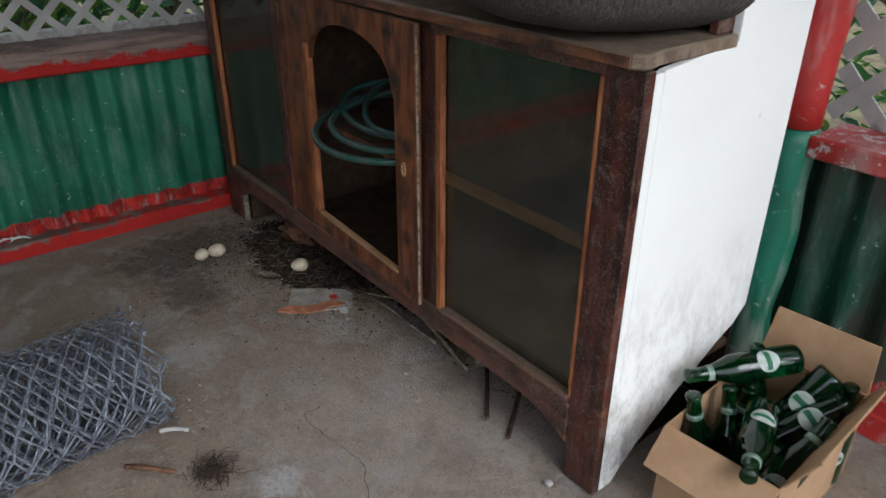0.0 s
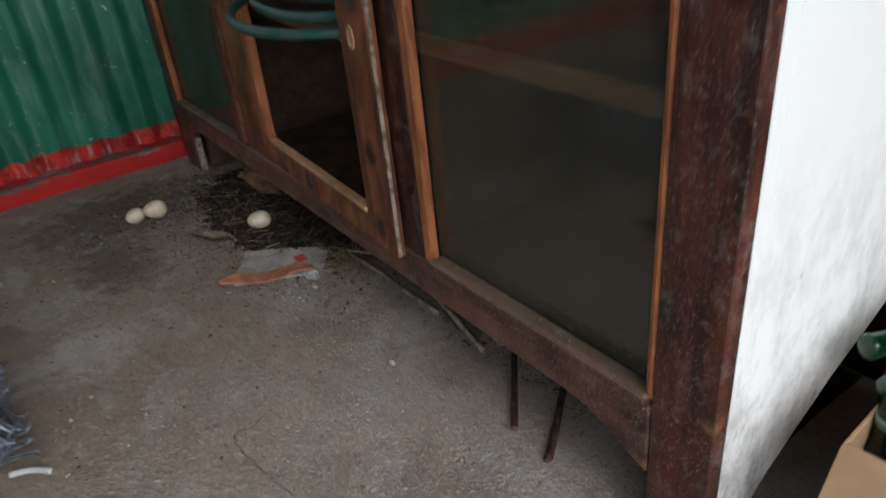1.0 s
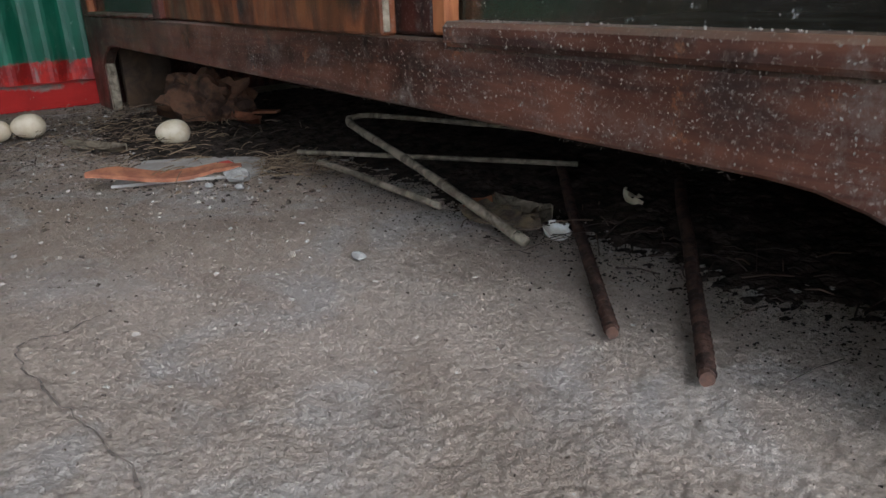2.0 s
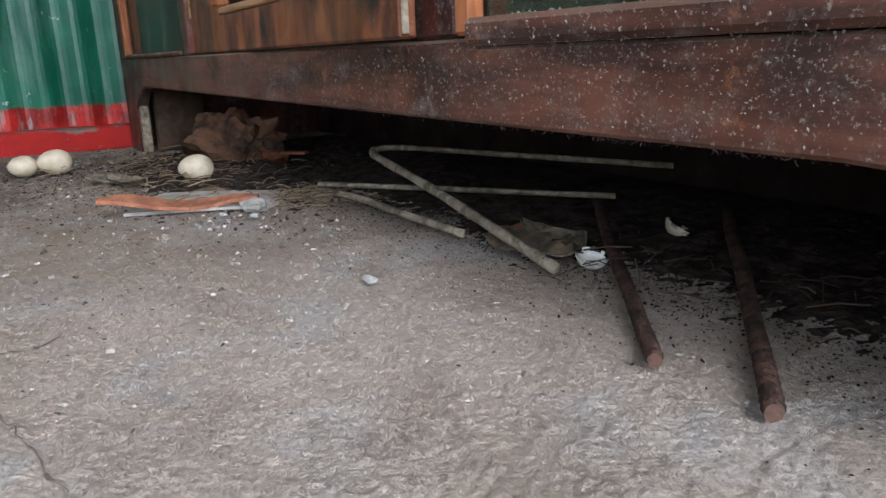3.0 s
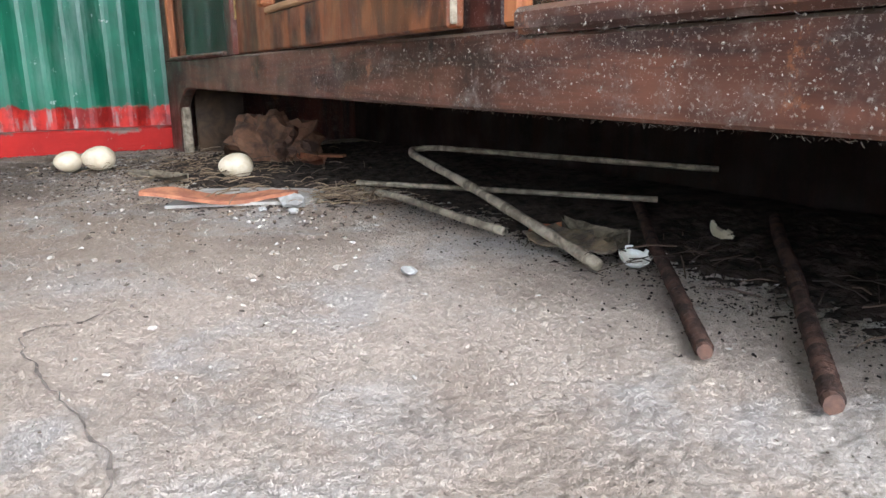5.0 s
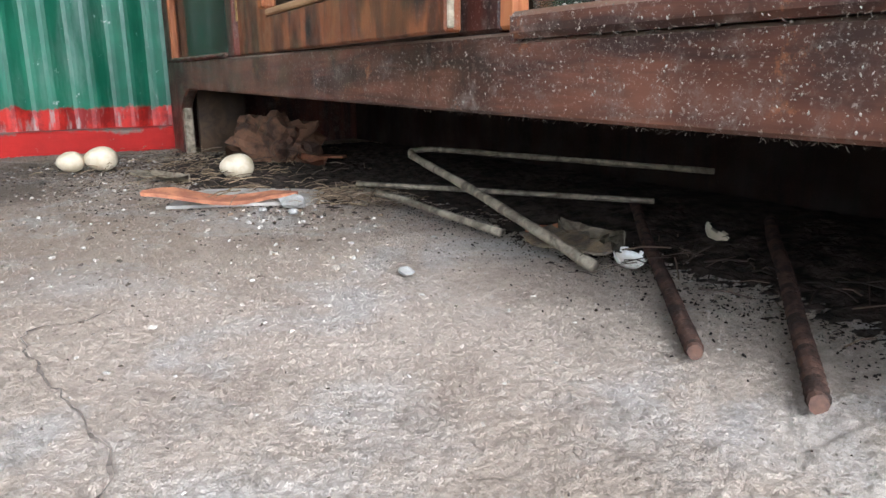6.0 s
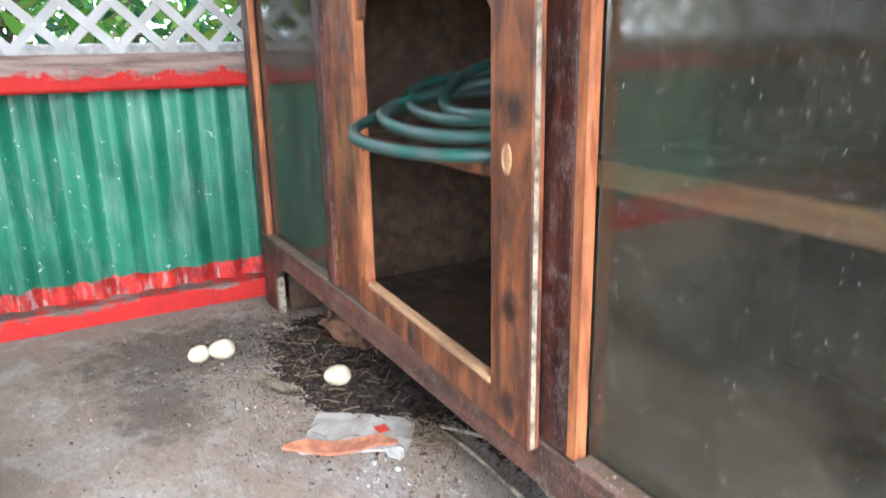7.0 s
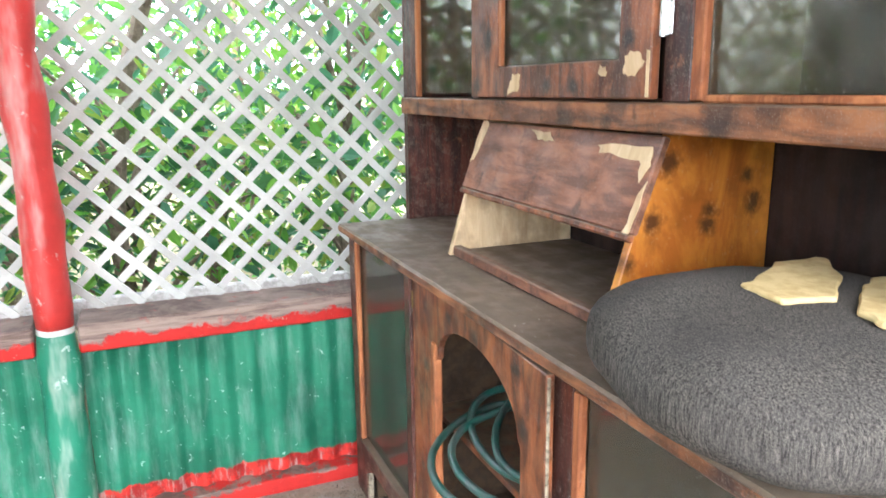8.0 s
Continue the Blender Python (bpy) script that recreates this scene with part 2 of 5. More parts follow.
def dusty_glass(name, dust=0.35, tint=(0.9, 0.93, 0.9), shine=1.0):
    """A real pane: clear with Fresnel gloss, and a film of dust and droppings on it."""
    m = bpy.data.materials.new(name)
    m.use_nodes = True
    n, l = m.node_tree.nodes, m.node_tree.links
    n.remove(n["Principled BSDF"])
    out = n["Material Output"]
    co = n.new("ShaderNodeTexCoord").outputs["Object"]

    def noisy(scale, lo, hi, a, b, detail=5):
        t, r = n.new("ShaderNodeTexNoise"), n.new("ShaderNodeMapRange")
        t.inputs["Scale"].default_value, t.inputs["Detail"].default_value, t.inputs["Roughness"].default_value = scale, detail, 0.7
        l.new(co, t.inputs["Vector"])
        l.new(t.outputs["Fac"], r.inputs[0])
        for i, v in enumerate((lo, hi, a, b)):
            r.inputs[i + 1].default_value = v
        return r.outputs[0]

    clear, gloss, film, spot = n.new("ShaderNodeBsdfTransparent"), n.new("ShaderNodeBsdfGlossy"), n.new("ShaderNodeBsdfDiffuse"), n.new("ShaderNodeBsdfDiffuse")
    clear.inputs[0].default_value = (*tint, 1)
    gloss.inputs["Roughness"].default_value = 0.06
    film.inputs[0].default_value, spot.inputs[0].default_value = (0.20, 0.18, 0.135, 1), (0.6, 0.58, 0.54, 1)
    fres = n.new("ShaderNodeFresnel")
    fres.inputs[0].default_value = 1.52
    mixes = [n.new("ShaderNodeMixShader") for _ in range(3)]
    weak = n.new("ShaderNodeMath")
    weak.operation = "MULTIPLY"
    weak.inputs[1].default_value = shine
    l.new(fres.outputs[0], weak.inputs[0])
    l.new(weak.outputs[0], mixes[0].inputs[0])
    l.new(clear.outputs[0], mixes[0].inputs[1])
    l.new(gloss.outputs[0], mixes[0].inputs[2])
    l.new(noisy(9, 0.3, 0.72, dust * 0.4, dust * 1.8), mixes[1].inputs[0])
    l.new(mixes[0].outputs[0], mixes[1].inputs[1])
    l.new(film.outputs[0], mixes[1].inputs[2])
    l.new(noisy(190, 0.60, 0.74, 0, 0.45, 4), mixes[2].inputs[0])
    l.new(mixes[1].outputs[0], mixes[2].inputs[1])
    l.new(spot.outputs[0], mixes[2].inputs[2])
    l.new(mixes[2].outputs[0], out.inputs[0])
    return m


def plain(name, a, b=None, scale=20, rough=0.7, metal=0.0, spec=0.4, bump=0.2, detail=4):
    k = Mat(name, rough, metal, spec)
    c = k.mix(k.step(k.noise(scale, detail, 0.65), 0.32, 0.68), a, b) if b else a
    return k.colour(c).bump(k.noise(scale * 4, 4, 0.7), bump, 0.0015).m


def varied(name, shades, rough=0.8, spec=0.3, per_island=True):
    """One of several shades for each loose piece."""
    k = Mat(name, rough, spec=spec)
    r = k.n.new("ShaderNodeValToRGB")
    r.color_ramp.interpolation = "CONSTANT"
    for i, s in enumerate(shades):
        e = r.color_ramp.elements[i] if i < 2 else r.color_ramp.elements.new(i / len(shades))
        e.position, e.color = i / len(shades), (*s, 1)
    k.l.new(k.island() if per_island else k.chance(), r.inputs[0])
    return k.colour(r.outputs[0]).bump(k.noise(90, 3), 0.2, 0.001).m


def leafy():
    m = varied("leaf_green", [(0.06, 0.17, 0.05), (0.10, 0.27, 0.04), (0.04, 0.12, 0.045), (0.16, 0.34, 0.05), (0.06, 0.17, 0.09), (0.22, 0.30, 0.05)], 0.45)
    b = m.node_tree.nodes["Principled BSDF"]
    tr = m.node_tree.nodes.new("ShaderNodeBsdfTranslucent")
    mx = m.node_tree.nodes.new("ShaderNodeMixShader")
    mx.inputs[0].default_value = 0.45
    m.node_tree.links.new(b.inputs["Base Color"].links[0].from_socket, tr.inputs[0])
    m.node_tree.links.new(b.outputs[0], mx.inputs[1])
    m.node_tree.links.new(tr.outputs[0], mx.inputs[2])
    m.node_tree.links.new(mx.outputs[0], m.node_tree.nodes["Material Output"].inputs[0])
    return m


def fabric():
    k = Mat("grey_woven_fabric", 0.95, spec=0.15)
    upright = k.noise(1.0, 4, 0.7, k.stretch(420, 420, 34))
    grain = k.noise(520, 4, 0.8)
    w = k.maths("ADD", k.maths("MULTIPLY", upright, 0.5), k.maths("MULTIPLY", grain, 0.5))
    c = k.mix(k.step(w, 0.34, 0.70), (0.012, 0.011, 0.010), (0.155, 0.139, 0.121))
    c = k.mix(k.step(k.noise(7, 5, 0.6), 0.4, 0.8, 0, 0.45), c, (0.055, 0.050, 0.048))
    return k.colour(c).bump(w, 0.8, 0.003).m


CONCRETE = concrete()
WOOD_UP = varnished("brown_varnish_upright", (0.026, 0.008, 0.006), (0.105, 0.028, 0.017), (40, 40, 4), 0.7, dust=0.4, burns=0.6)
WOOD_LONG = varnished("brown_varnish_lengthwise", (0.042, 0.016, 0.011), (0.150, 0.057, 0.034), (4, 40, 40), 0.85, 0.42, 0.46, burns=0.55)
DOOR_TONES = (0.072, 0.022, 0.010), (0.27, 0.085, 0.029), (26, 26, 6)
DOOR_MARKS = ((0.575, 0.798, 0.030), (0.39, 0.79, 0.028), (0.10, 0.772, 0.027), (0.105, 0.632, 0.024), (0.60, 0.70, 0.026), (0.640, 0.565, 0.036), (0.634, 0.344, 0.028), (0.63, 0.222, 0.03), (0.255, 0.787, 0.02), (0.07, 0.36, 0.02), (0.35, 0.21, 0.022))
WOOD_DOOR = varnished("red_brown_door_varnish", *DOOR_TONES, 0.6, burns=0.12, marks=DOOR_MARKS)
WOOD_UPDOOR = varnished("red_brown_upper_door_varnish", *DOOR_TONES, 0.6, burns=0.3, marks=((0.887, 1.249, 0.026), (0.553, 1.349, 0.034), (1.045, 1.32, 0.025), (0.80, 1.25, 0.018), (0.50, 1.25, 0.03)))
WOOD_TOP = varnished("dusty_worktop_varnish", (0.12, 0.080, 0.052), (0.23, 0.165, 0.115), (3, 30, 30), 0.3, 0.55, 0.3)
WOOD_BOARD = varnished("scorched_board_varnish", (0.09, 0.032, 0.014), (0.29, 0.11, 0.042), (5, 30, 30), 0.6, 0.45, 0.25, burns=0.7)
WOOD_FLAP = varnished("worn_flap_varnish", (0.12, 0.048, 0.028), (0.26, 0.108, 0.058), (7, 30, 30), 0.6, 0.55, 0.16, burns=0.5)
# Inside wood and back board carry the recess shade in their dark tones.
WOOD_IN = varnished("shaded_cabinet_inside", (0.036, 0.021, 0.011), (0.080, 0.047, 0.025), (4, 30, 30), 0.08, 0.7, 0.015)
SHADED_BACK = varnished("shaded_back_board", (0.010, 0.004, 0.0028), (0.026, 0.010, 0.006), (30, 30, 3), 0.08, 0.7, 0.03)
BEAD = bare_wood("orange_bare_edge", (0.19, 0.058, 0.022), (0.42, 0.155, 0.06), (30, 30, 5))
SHELF_EDGE = bare_wood("pine_shelf", (0.33, 0.18, 0.09), (0.52, 0.31, 0.16), (4, 30, 30))
AMBER = bare_wood("amber_varnished_pine", (0.28, 0.08, 0.012), (0.58, 0.23, 0.035), (12, 7, 2.5), ((0.297, 1.022, 0.026), (0.30, 1.045, 0.024), (0.205, 1.13, 0.032), (0.182, 1.036, 0.028), (0.392, 1.055, 0.028), (0.372, 1.10, 0.02), (0.14, 0.97, 0.02)), 0.35)
PALE = bare_wood("bare_pale_wood", (0.46, 0.31, 0.17), (0.62, 0.46, 0.28), (30, 30, 5))
RED = painted("worn_red_paint", (0.52, 0.035, 0.03), (0.42, 0.28, 0.25), 0.62, 0.45, 0.45)
RED_CHIPPED = painted("chipped_red_paint", (0.42, 0.024, 0.02), (0.45, 0.42, 0.38), 0.50, 0.5, 0.3)
GREEN = painted("green_post_paint", (0.018, 0.17, 0.10), (0.32, 0.38, 0.34), 0.62, 0.45, 0.5)
SHEET = corrugated_paint()
# Copy of the sheet paint with the north wall's shade toned in, plus grime.
SHEET_SHADED = corrugated_paint("shaded_grimy_green_sheet", 0.4, 0.8)
SILL = sill_paint("weathered_sill")
RAIL = sill_paint("red_floor_rail", 2, 0.046)
LATTICE = painted("white_lattice_paint", (0.50, 0.49, 0.455), (0.42, 0.40, 0.36), 0.68, 0.6, 0.1)
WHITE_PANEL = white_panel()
GLASS = dusty_glass("dusty_pane", 0.085, (0.76, 0.75, 0.70), 0.36)
GLASS_UP = dusty_glass("dusty_upper_pane", 0.075, (0.80, 0.78, 0.70), 0.2)
GLASS_GREEN = dusty_glass("dusty_greenish_pane", 0.12, (0.75, 0.85, 0.75))
BRASS = plain("tarnished_brass", (0.42, 0.30, 0.12), (0.2, 0.14, 0.06), 60, 0.45, 0.9)
CHROME = plain("chromed_hinge", (0.75, 0.75, 0.73), (0.5, 0.5, 0.48), 50, 0.25, 0.9)
HOSE = plain("green_hose_rubber", (0.008, 0.062, 0.046), (0.048, 0.070, 0.062), 30, 0.38, 0, 0.5)
FABRIC = fabric()
FOAM = plain("yellow_foam", (0.60, 0.46, 0.23), (0.48, 0.35, 0.16), 40, 0.95, 0, 0.1, 0.6)
CARD = plain("brown_cardboard", (0.40, 0.25, 0.145), (0.33, 0.20, 0.11), 12, 0.85, 0, 0.2)
BOTTLE = Mat("green_bottle_glass", 0.04, spec=0.5).colour((0.006, 0.085, 0.024)).m
BOTTLE.node_tree.nodes["Principled BSDF"].inputs["Transmission Weight"].default_value = 0.9
PAPER = plain("white_label_paper", (0.55, 0.58, 0.54), (0.36, 0.42, 0.37), 40, 0.6)
NECK = plain("faded_neck_label", (0.30, 0.38, 0.32), (0.12, 0.2, 0.15), 60, 0.5)
INK = plain("dark_green_print", (0.02, 0.12, 0.06), None, 30, 0.6)
RUST = plain("rusty_steel", (0.024, 0.014, 0.011), (0.085, 0.044, 0.031), 70, 0.85, 0.2, 0.3, 0.8)
RUST_END = plain("cut_rust_end", (0.12, 0.062, 0.042), (0.07, 0.038, 0.028), 120, 0.8)
WIRE = plain("galvanised_wire", (0.27, 0.29, 0.33), (0.09, 0.10, 0.125), 60, 0.5, 0.3)
SHELL = plain("eggshell", (0.62, 0.54, 0.41), (0.50, 0.41, 0.28), 40, 0.5, 0, 0.4, 0.1)
SHELL_IN = plain("broken_eggshell", (0.82, 0.80, 0.76), (0.6, 0.54, 0.45), 50, 0.6)
TILE = plain("grey_tile_clay", (0.42, 0.39, 0.35), (0.30, 0.27, 0.24), 25, 0.85)
BARK = plain("orange_bark", (0.40, 0.16, 0.08), (0.24, 0.09, 0.05), 45, 0.8)
STONE = plain("pale_stone", (0.40, 0.385, 0.36), (0.27, 0.255, 0.235), 60, 0.85)
SCRAP = plain("dirty_plastic", (0.17, 0.125, 0.075), (0.05, 0.037, 0.027), 55, 0.45, 0, 0.5, 0.5)
STICK = bare_wood("weathered_reed", (0.10, 0.078, 0.052), (0.33, 0.275, 0.20), (55, 55, 55))
PAPERBAG = plain("crumpled_brown_paper", (0.16, 0.078, 0.043), (0.06, 0.032, 0.02), 30, 0.9)
ROOF = painted("roof_underside", (0.22, 0.20, 0.18), (0.12, 0.09, 0.07), 0.6, 0.7, 0.1)
SOIL = plain("leafy_soil", (0.10, 0.075, 0.05), (0.16, 0.14, 0.07), 9, 0.95, 0, 0.1, 0.8)
LEAF = leafy()
TRUNK = plain("grey_brown_bark", (0.13, 0.095, 0.07), (0.22, 0.17, 0.13), 25, 0.9, 0, 0.2, 0.9)
DEBRIS = varied("litter_flakes", [(0.045, 0.036, 0.03), (0.03, 0.024, 0.02), (0.14, 0.10, 0.075), (0.045, 0.033, 0.026), (0.36, 0.33, 0.30), (0.05, 0.036, 0.03), (0.17, 0.12, 0.08)], 0.95, 0.15)
# Near-black soil for dirt by the eggs and painted shade under the dresser.
SOIL_AND_SHADE = plain("black_soil_and_shade", (0.013, 0.010, 0.008), (0.050, 0.037, 0.029), 45, 0.98, 0, 0.1, 1.0, 6)
# Serves loose dirt specks and the crumbs that darken the dresser's shade.
DIRT_AND_SHADE = varied("black_dirt_and_shade", [(0.018, 0.014, 0.012), (0.03, 0.023, 0.019), (0.012, 0.01, 0.009), (0.05, 0.037, 0.028), (0.022, 0.017, 0.014)], 0.98, 0.1)
GRIT = varied("grit", [(0.35, 0.31, 0.27), (0.09, 0.07, 0.055), (0.28, 0.24, 0.20), (0.08, 0.062, 0.05), (0.41, 0.375, 0.33), (0.2, 0.16, 0.13)], 0.9, 0.2)
CRACK = plain("crack_dirt", (0.09, 0.072, 0.058), (0.15, 0.12, 0.10), 60, 0.95)
STRAW = varied("straw", [(0.26, 0.19, 0.12), (0.15, 0.105, 0.065), (0.08, 0.055, 0.04), (0.2, 0.15, 0.105)], 0.9, 0.2)
TUFT = varied("dark_stalks", [(0.05, 0.035, 0.027), (0.09, 0.06, 0.042), (0.03, 0.022, 0.018)], 0.95, 0.15)
FLECK = plain("pale_dust", (0.29, 0.255, 0.22), (0.17, 0.15, 0.13), 90, 0.95, 0, 0.1)
FUZZ = varied("cobweb_fluff", [(0.11, 0.085, 0.065), (0.05, 0.04, 0.032), (0.07, 0.055, 0.045), (0.17, 0.145, 0.12)], 0.95, 0.1)
MARK = plain("red_mark", (0.5, 0.035, 0.02), None, 40, 0.7)


# ---- mesh helpers ----
def place(name, bm, material):
    me = bpy.data.meshes.new(name)
    bm.normal_update()
    bm.to_mesh(me)
    bm.free()
    me.materials.append(material)
    return new(name, me)


def part(name, bm, material, parent, label=""):
    ob = place(name, bm, material)
    ob.parent = parent
    return tagged(ob, label)


def holder(name, label, category, group="", kind="", at=(0, 0, 0)):
    ob = new(name)
    ob.location = at
    ob.empty_display_size = 0.05
    return tagged(ob, label, category, group, kind)


def smooth(ob):
    for p in ob.data.polygons:
        p.use_smooth = True
    return ob


def box(x0, x1, y0, y1, z0, z1, bevel=0.0015, bm=None):
    out = bm or bmesh.new()
    one = bmesh.ops.create_cube(out, size=1)["verts"]
    for v in one:
        v.co = Vector((x0 + (v.co.x + 0.5) * (x1 - x0), y0 + (v.co.y + 0.5) * (y1 - y0), z0 + (v.co.z + 0.5) * (z1 - z0)))
    if bevel:
        edges = list({e for v in one for e in v.link_edges})
        bmesh.ops.bevel(out, geom=edges, offset=bevel, segments=1, affect="EDGES")
    return out


def slab(outline, axis, a, b, bevel=0.0, holes=()):
    """A board of any outline (2D points, in order), thick from a to b along the axis; holes are outlines too."""
    bm = bmesh.new()

    def lift(p, d):
        return {"x": (d, p[0], p[1]), "y": (p[0], d, p[1]), "z": (p[0], p[1], d)}[axis]

    rings = []
    for loop in (outline, *holes):
        vs = [bm.verts.new(lift(p, a)) for p in loop]
        rings += [bm.edges.new((vs[i], vs[(i + 1) % len(vs)])) for i in range(len(vs))]
    if holes:
        faces = [f for f in bmesh.ops.triangle_fill(bm, edges=rings, use_beauty=True)["geom"] if isinstance(f, bmesh.types.BMFace)]
    else:
        faces = [bmesh.ops.contextual_create(bm, geom=rings)["faces"][0]]
    ext = bmesh.ops.extrude_face_region(bm, geom=faces)["geom"]
    d = Vector(lift((0, 0), b - a))
    bmesh.ops.translate(bm, verts=[v for v in ext if isinstance(v, bmesh.types.BMVert)], vec=d)
    bmesh.ops.recalc_face_normals(bm, faces=bm.faces)
    if bevel:
        sharp = [e for e in bm.edges if len(e.link_faces) == 2 and e.calc_face_angle() > 0.6]
        bmesh.ops.bevel(bm, geom=sharp, offset=bevel, segments=1, affect="EDGES")
    return bm


def tube(points, radius, sides=8, bm=None, ends=True, closed=False, radii=None):
    """A round bar along a polyline."""
    bm = bm or bmesh.new()
    pts = [Vector(p) for p in points]
    rings, up = [], Vector((0.13, 0.21, 0.97)).normalized()
    for i, p in enumerate(pts):
        d = (pts[min(i + 1, len(pts) - 1)] - pts[max(i - 1, 0)]).normalized()
        u = up - d * up.dot(d)
        u = (u if u.length > 0.05 else d.orthogonal()).normalized()
        w, r = d.cross(u), (radii[i] if radii else radius)
        up = u
        rings.append([bm.verts.new(p + (u * math.cos(2 * math.pi * k / sides) + w * math.sin(2 * math.pi * k / sides)) * r) for k in range(sides)])
    for a, b in zip(rings, rings[1:]):
        for k in range(sides):
            bm.faces.new((a[k], a[(k + 1) % sides], b[(k + 1) % sides], b[k]))
    if ends:
        bm.faces.new(rings[0][::-1])
        bm.faces.new(rings[-1])
    return bm


def lathe(profile, sides=20, bm=None):
    bm = bm or bmesh.new()
    rings = [[bm.verts.new((r * math.cos(2 * math.pi * k / sides), r * math.sin(2 * math.pi * k / sides), z)) for k in range(sides)] for r, z in profile]
    for a, b in zip(rings, rings[1:]):
        for k in range(sides):
            bm.faces.new((a[k], a[(k + 1) % sides], b[(k + 1) % sides], b[k]))
    bm.faces.new(rings[0][::-1])
    bm.faces.new(rings[-1])
    return bm


def spline(points, steps=8):
    """Catmull-Rom through the points."""
    p = [Vector(q) for q in points]
    p = [2 * p[0] - p[1], *p, 2 * p[-1] - p[-2]]
    out = []
    for i in range(1, len(p) - 2):
        for s in range(steps):
            t = s / steps
            out.append(0.5 * (2 * p[i] + (p[i + 1] - p[i - 1]) * t + (2 * p[i - 1] - 5 * p[i] + 4 * p[i + 1] - p[i + 2]) * t * t + (3 * p[i] - p[i - 1] - 3 * p[i + 1] + p[i + 2]) * t ** 3))
    return out + [p[-2]]


def roughen(bm, amount, scale, seed=0.0):
    for v in bm.verts:
        v.co += Vector(noise.noise_vector(v.co * scale + Vector((seed, seed * 2, 7)))) * amount
    return bm


# ---- floor, ground and roof ----
WEST, NORTH, SOUTH, EAST = -0.14, 0.66, -3.2, 3.1


def lines(*stops):
    """Grid lines from (start, step), (start, step), ... to the end."""
    out = [np.arange(a[0], b[0] - 0.5 * a[1], a[1]) for a, b in zip(stops, stops[1:])]
    return np.concatenate([*out, [stops[-1][0]]])


def floor_height(x, y):
    p = Vector((x, y, 0))
    grain = 0.0030 * abs(noise.noise(p * 130)) + 0.0017 * noise.noise(p * 240)
    return 0.0020 * noise.noise(p * 7) + 0.0009 * noise.noise(p * 45) + grain - 0.001


def build_floor():
    xs = lines((WEST - 0.25, 0.06), (0.2, 0.005), (1.0, 0.0017), (1.60, 0.005), (1.95, 0.06), (EAST, 0))
    ys = lines((SOUTH - 0.1, 0.06), (-0.8, 0.005), (-0.34, 0.0017), (0.10, 0.005), (0.25, 0.06), (NORTH + 0.1, 0))
    verts = [(x, y, floor_height(x, y) - 0.002) for y in ys for x in xs]
    w = len(xs)
    faces = [(j * w + i, j * w + i + 1, (j + 1) * w + i + 1, (j + 1) * w + i) for j in range(len(ys) - 1) for i in range(w - 1)]
    me = bpy.data.meshes.new("floor")
    me.from_pydata(verts, [], faces)
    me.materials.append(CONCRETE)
    ob = new("floor", me)
    smooth(ob)
    return tagged(ob, "rough worn grey-brown concrete floor with dirt, dark and pale patches", "floor", kind="structure")


build_floor()
crack_path = [(1.10, -0.275), (1.112, -0.30), (1.118, -0.333), (1.19, -0.328), (1.25, -0.317), (1.305, -0.310), (1.335, -0.311), (1.38, -0.335), (1.45, -0.36)]


def build_crack():
    bm = bmesh.new()
    pts = spline([(x, y, 0) for x, y in crack_path], 10)
    pts = [p + Vector((noise.noise(p * 70) * 0.006, noise.noise(p * 70 + Vector((5, 5, 5))) * 0.006, 0)) for p in pts]
    prev = None
    for i, p in enumerate(pts):
        d = (pts[min(i + 1, len(pts) - 1)] - pts[max(0, i - 1)]).normalized()
        s = Vector((-d.y, d.x, 0)) * (0.0004 + 0.0013 * abs(noise.noise(p * 50)))
        z = floor_height(p.x, p.y) - 0.0008
        pair = [bm.verts.new((p.x + s.x, p.y + s.y, z)), bm.verts.new((p.x - s.x, p.y - s.y, z))]
        if prev:
            bm.faces.new((prev[0], prev[1], pair[1], pair[0]))
        prev = pair
    return tagged(place("floor_crack", bm, CRACK), "thin dark crack wandering across the concrete floor", "crack", kind="structure")


build_crack()
gm = bmesh.new()
bmesh.ops.create_grid(gm, x_segments=40, y_segments=40, size=300)
bmesh.ops.translate(gm, verts=gm.verts, vec=(0, 0, -0.12))
tagged(place("ground", gm, SOIL), "dark leafy soil round the shelter", "ground", kind="structure")
# Roof is out of view; its long south overhang is added to cut skylight.
tagged(place("ceiling", box(WEST - 0.5, EAST + 0.2, SOUTH - 1.6, NORTH + 0.6, 2.35, 2.42, 0.01), ROOF), "dull grey underside of the unseen roof, extended south to block skylight", "ceiling", kind="structure")


# ---- low walls of corrugated sheet, sills and lattice ----
def corrugated(along, a, b, at, z0, z1, pitch=0.08, depth=0.009, inward=1):
    """A wavy sheet, 1.5 mm thick, standing along the x or y axis."""
    bm, n = bmesh.new(), int((b - a) / pitch * 10)
    rows = []
    for off in (0, -0.0015 * inward):
        for z in (z0, z1):
            row = []
            for i in range(n + 1):
                s = a + (b - a) * i / n
                w = at + off + depth * math.sin(2 * math.pi * s / pitch)
                row.append(bm.verts.new((w, s, z) if along == "y" else (s, w, z)))
            rows.append(row)
    for q, r in ((0, 1), (3, 2), (1, 3), (2, 0)):
        for i in range(n):
            bm.faces.new((rows[q][i], rows[q][i + 1], rows[r][i + 1], rows[r][i]))
    bmesh.ops.recalc_face_normals(bm, faces=bm.faces)
    return bm


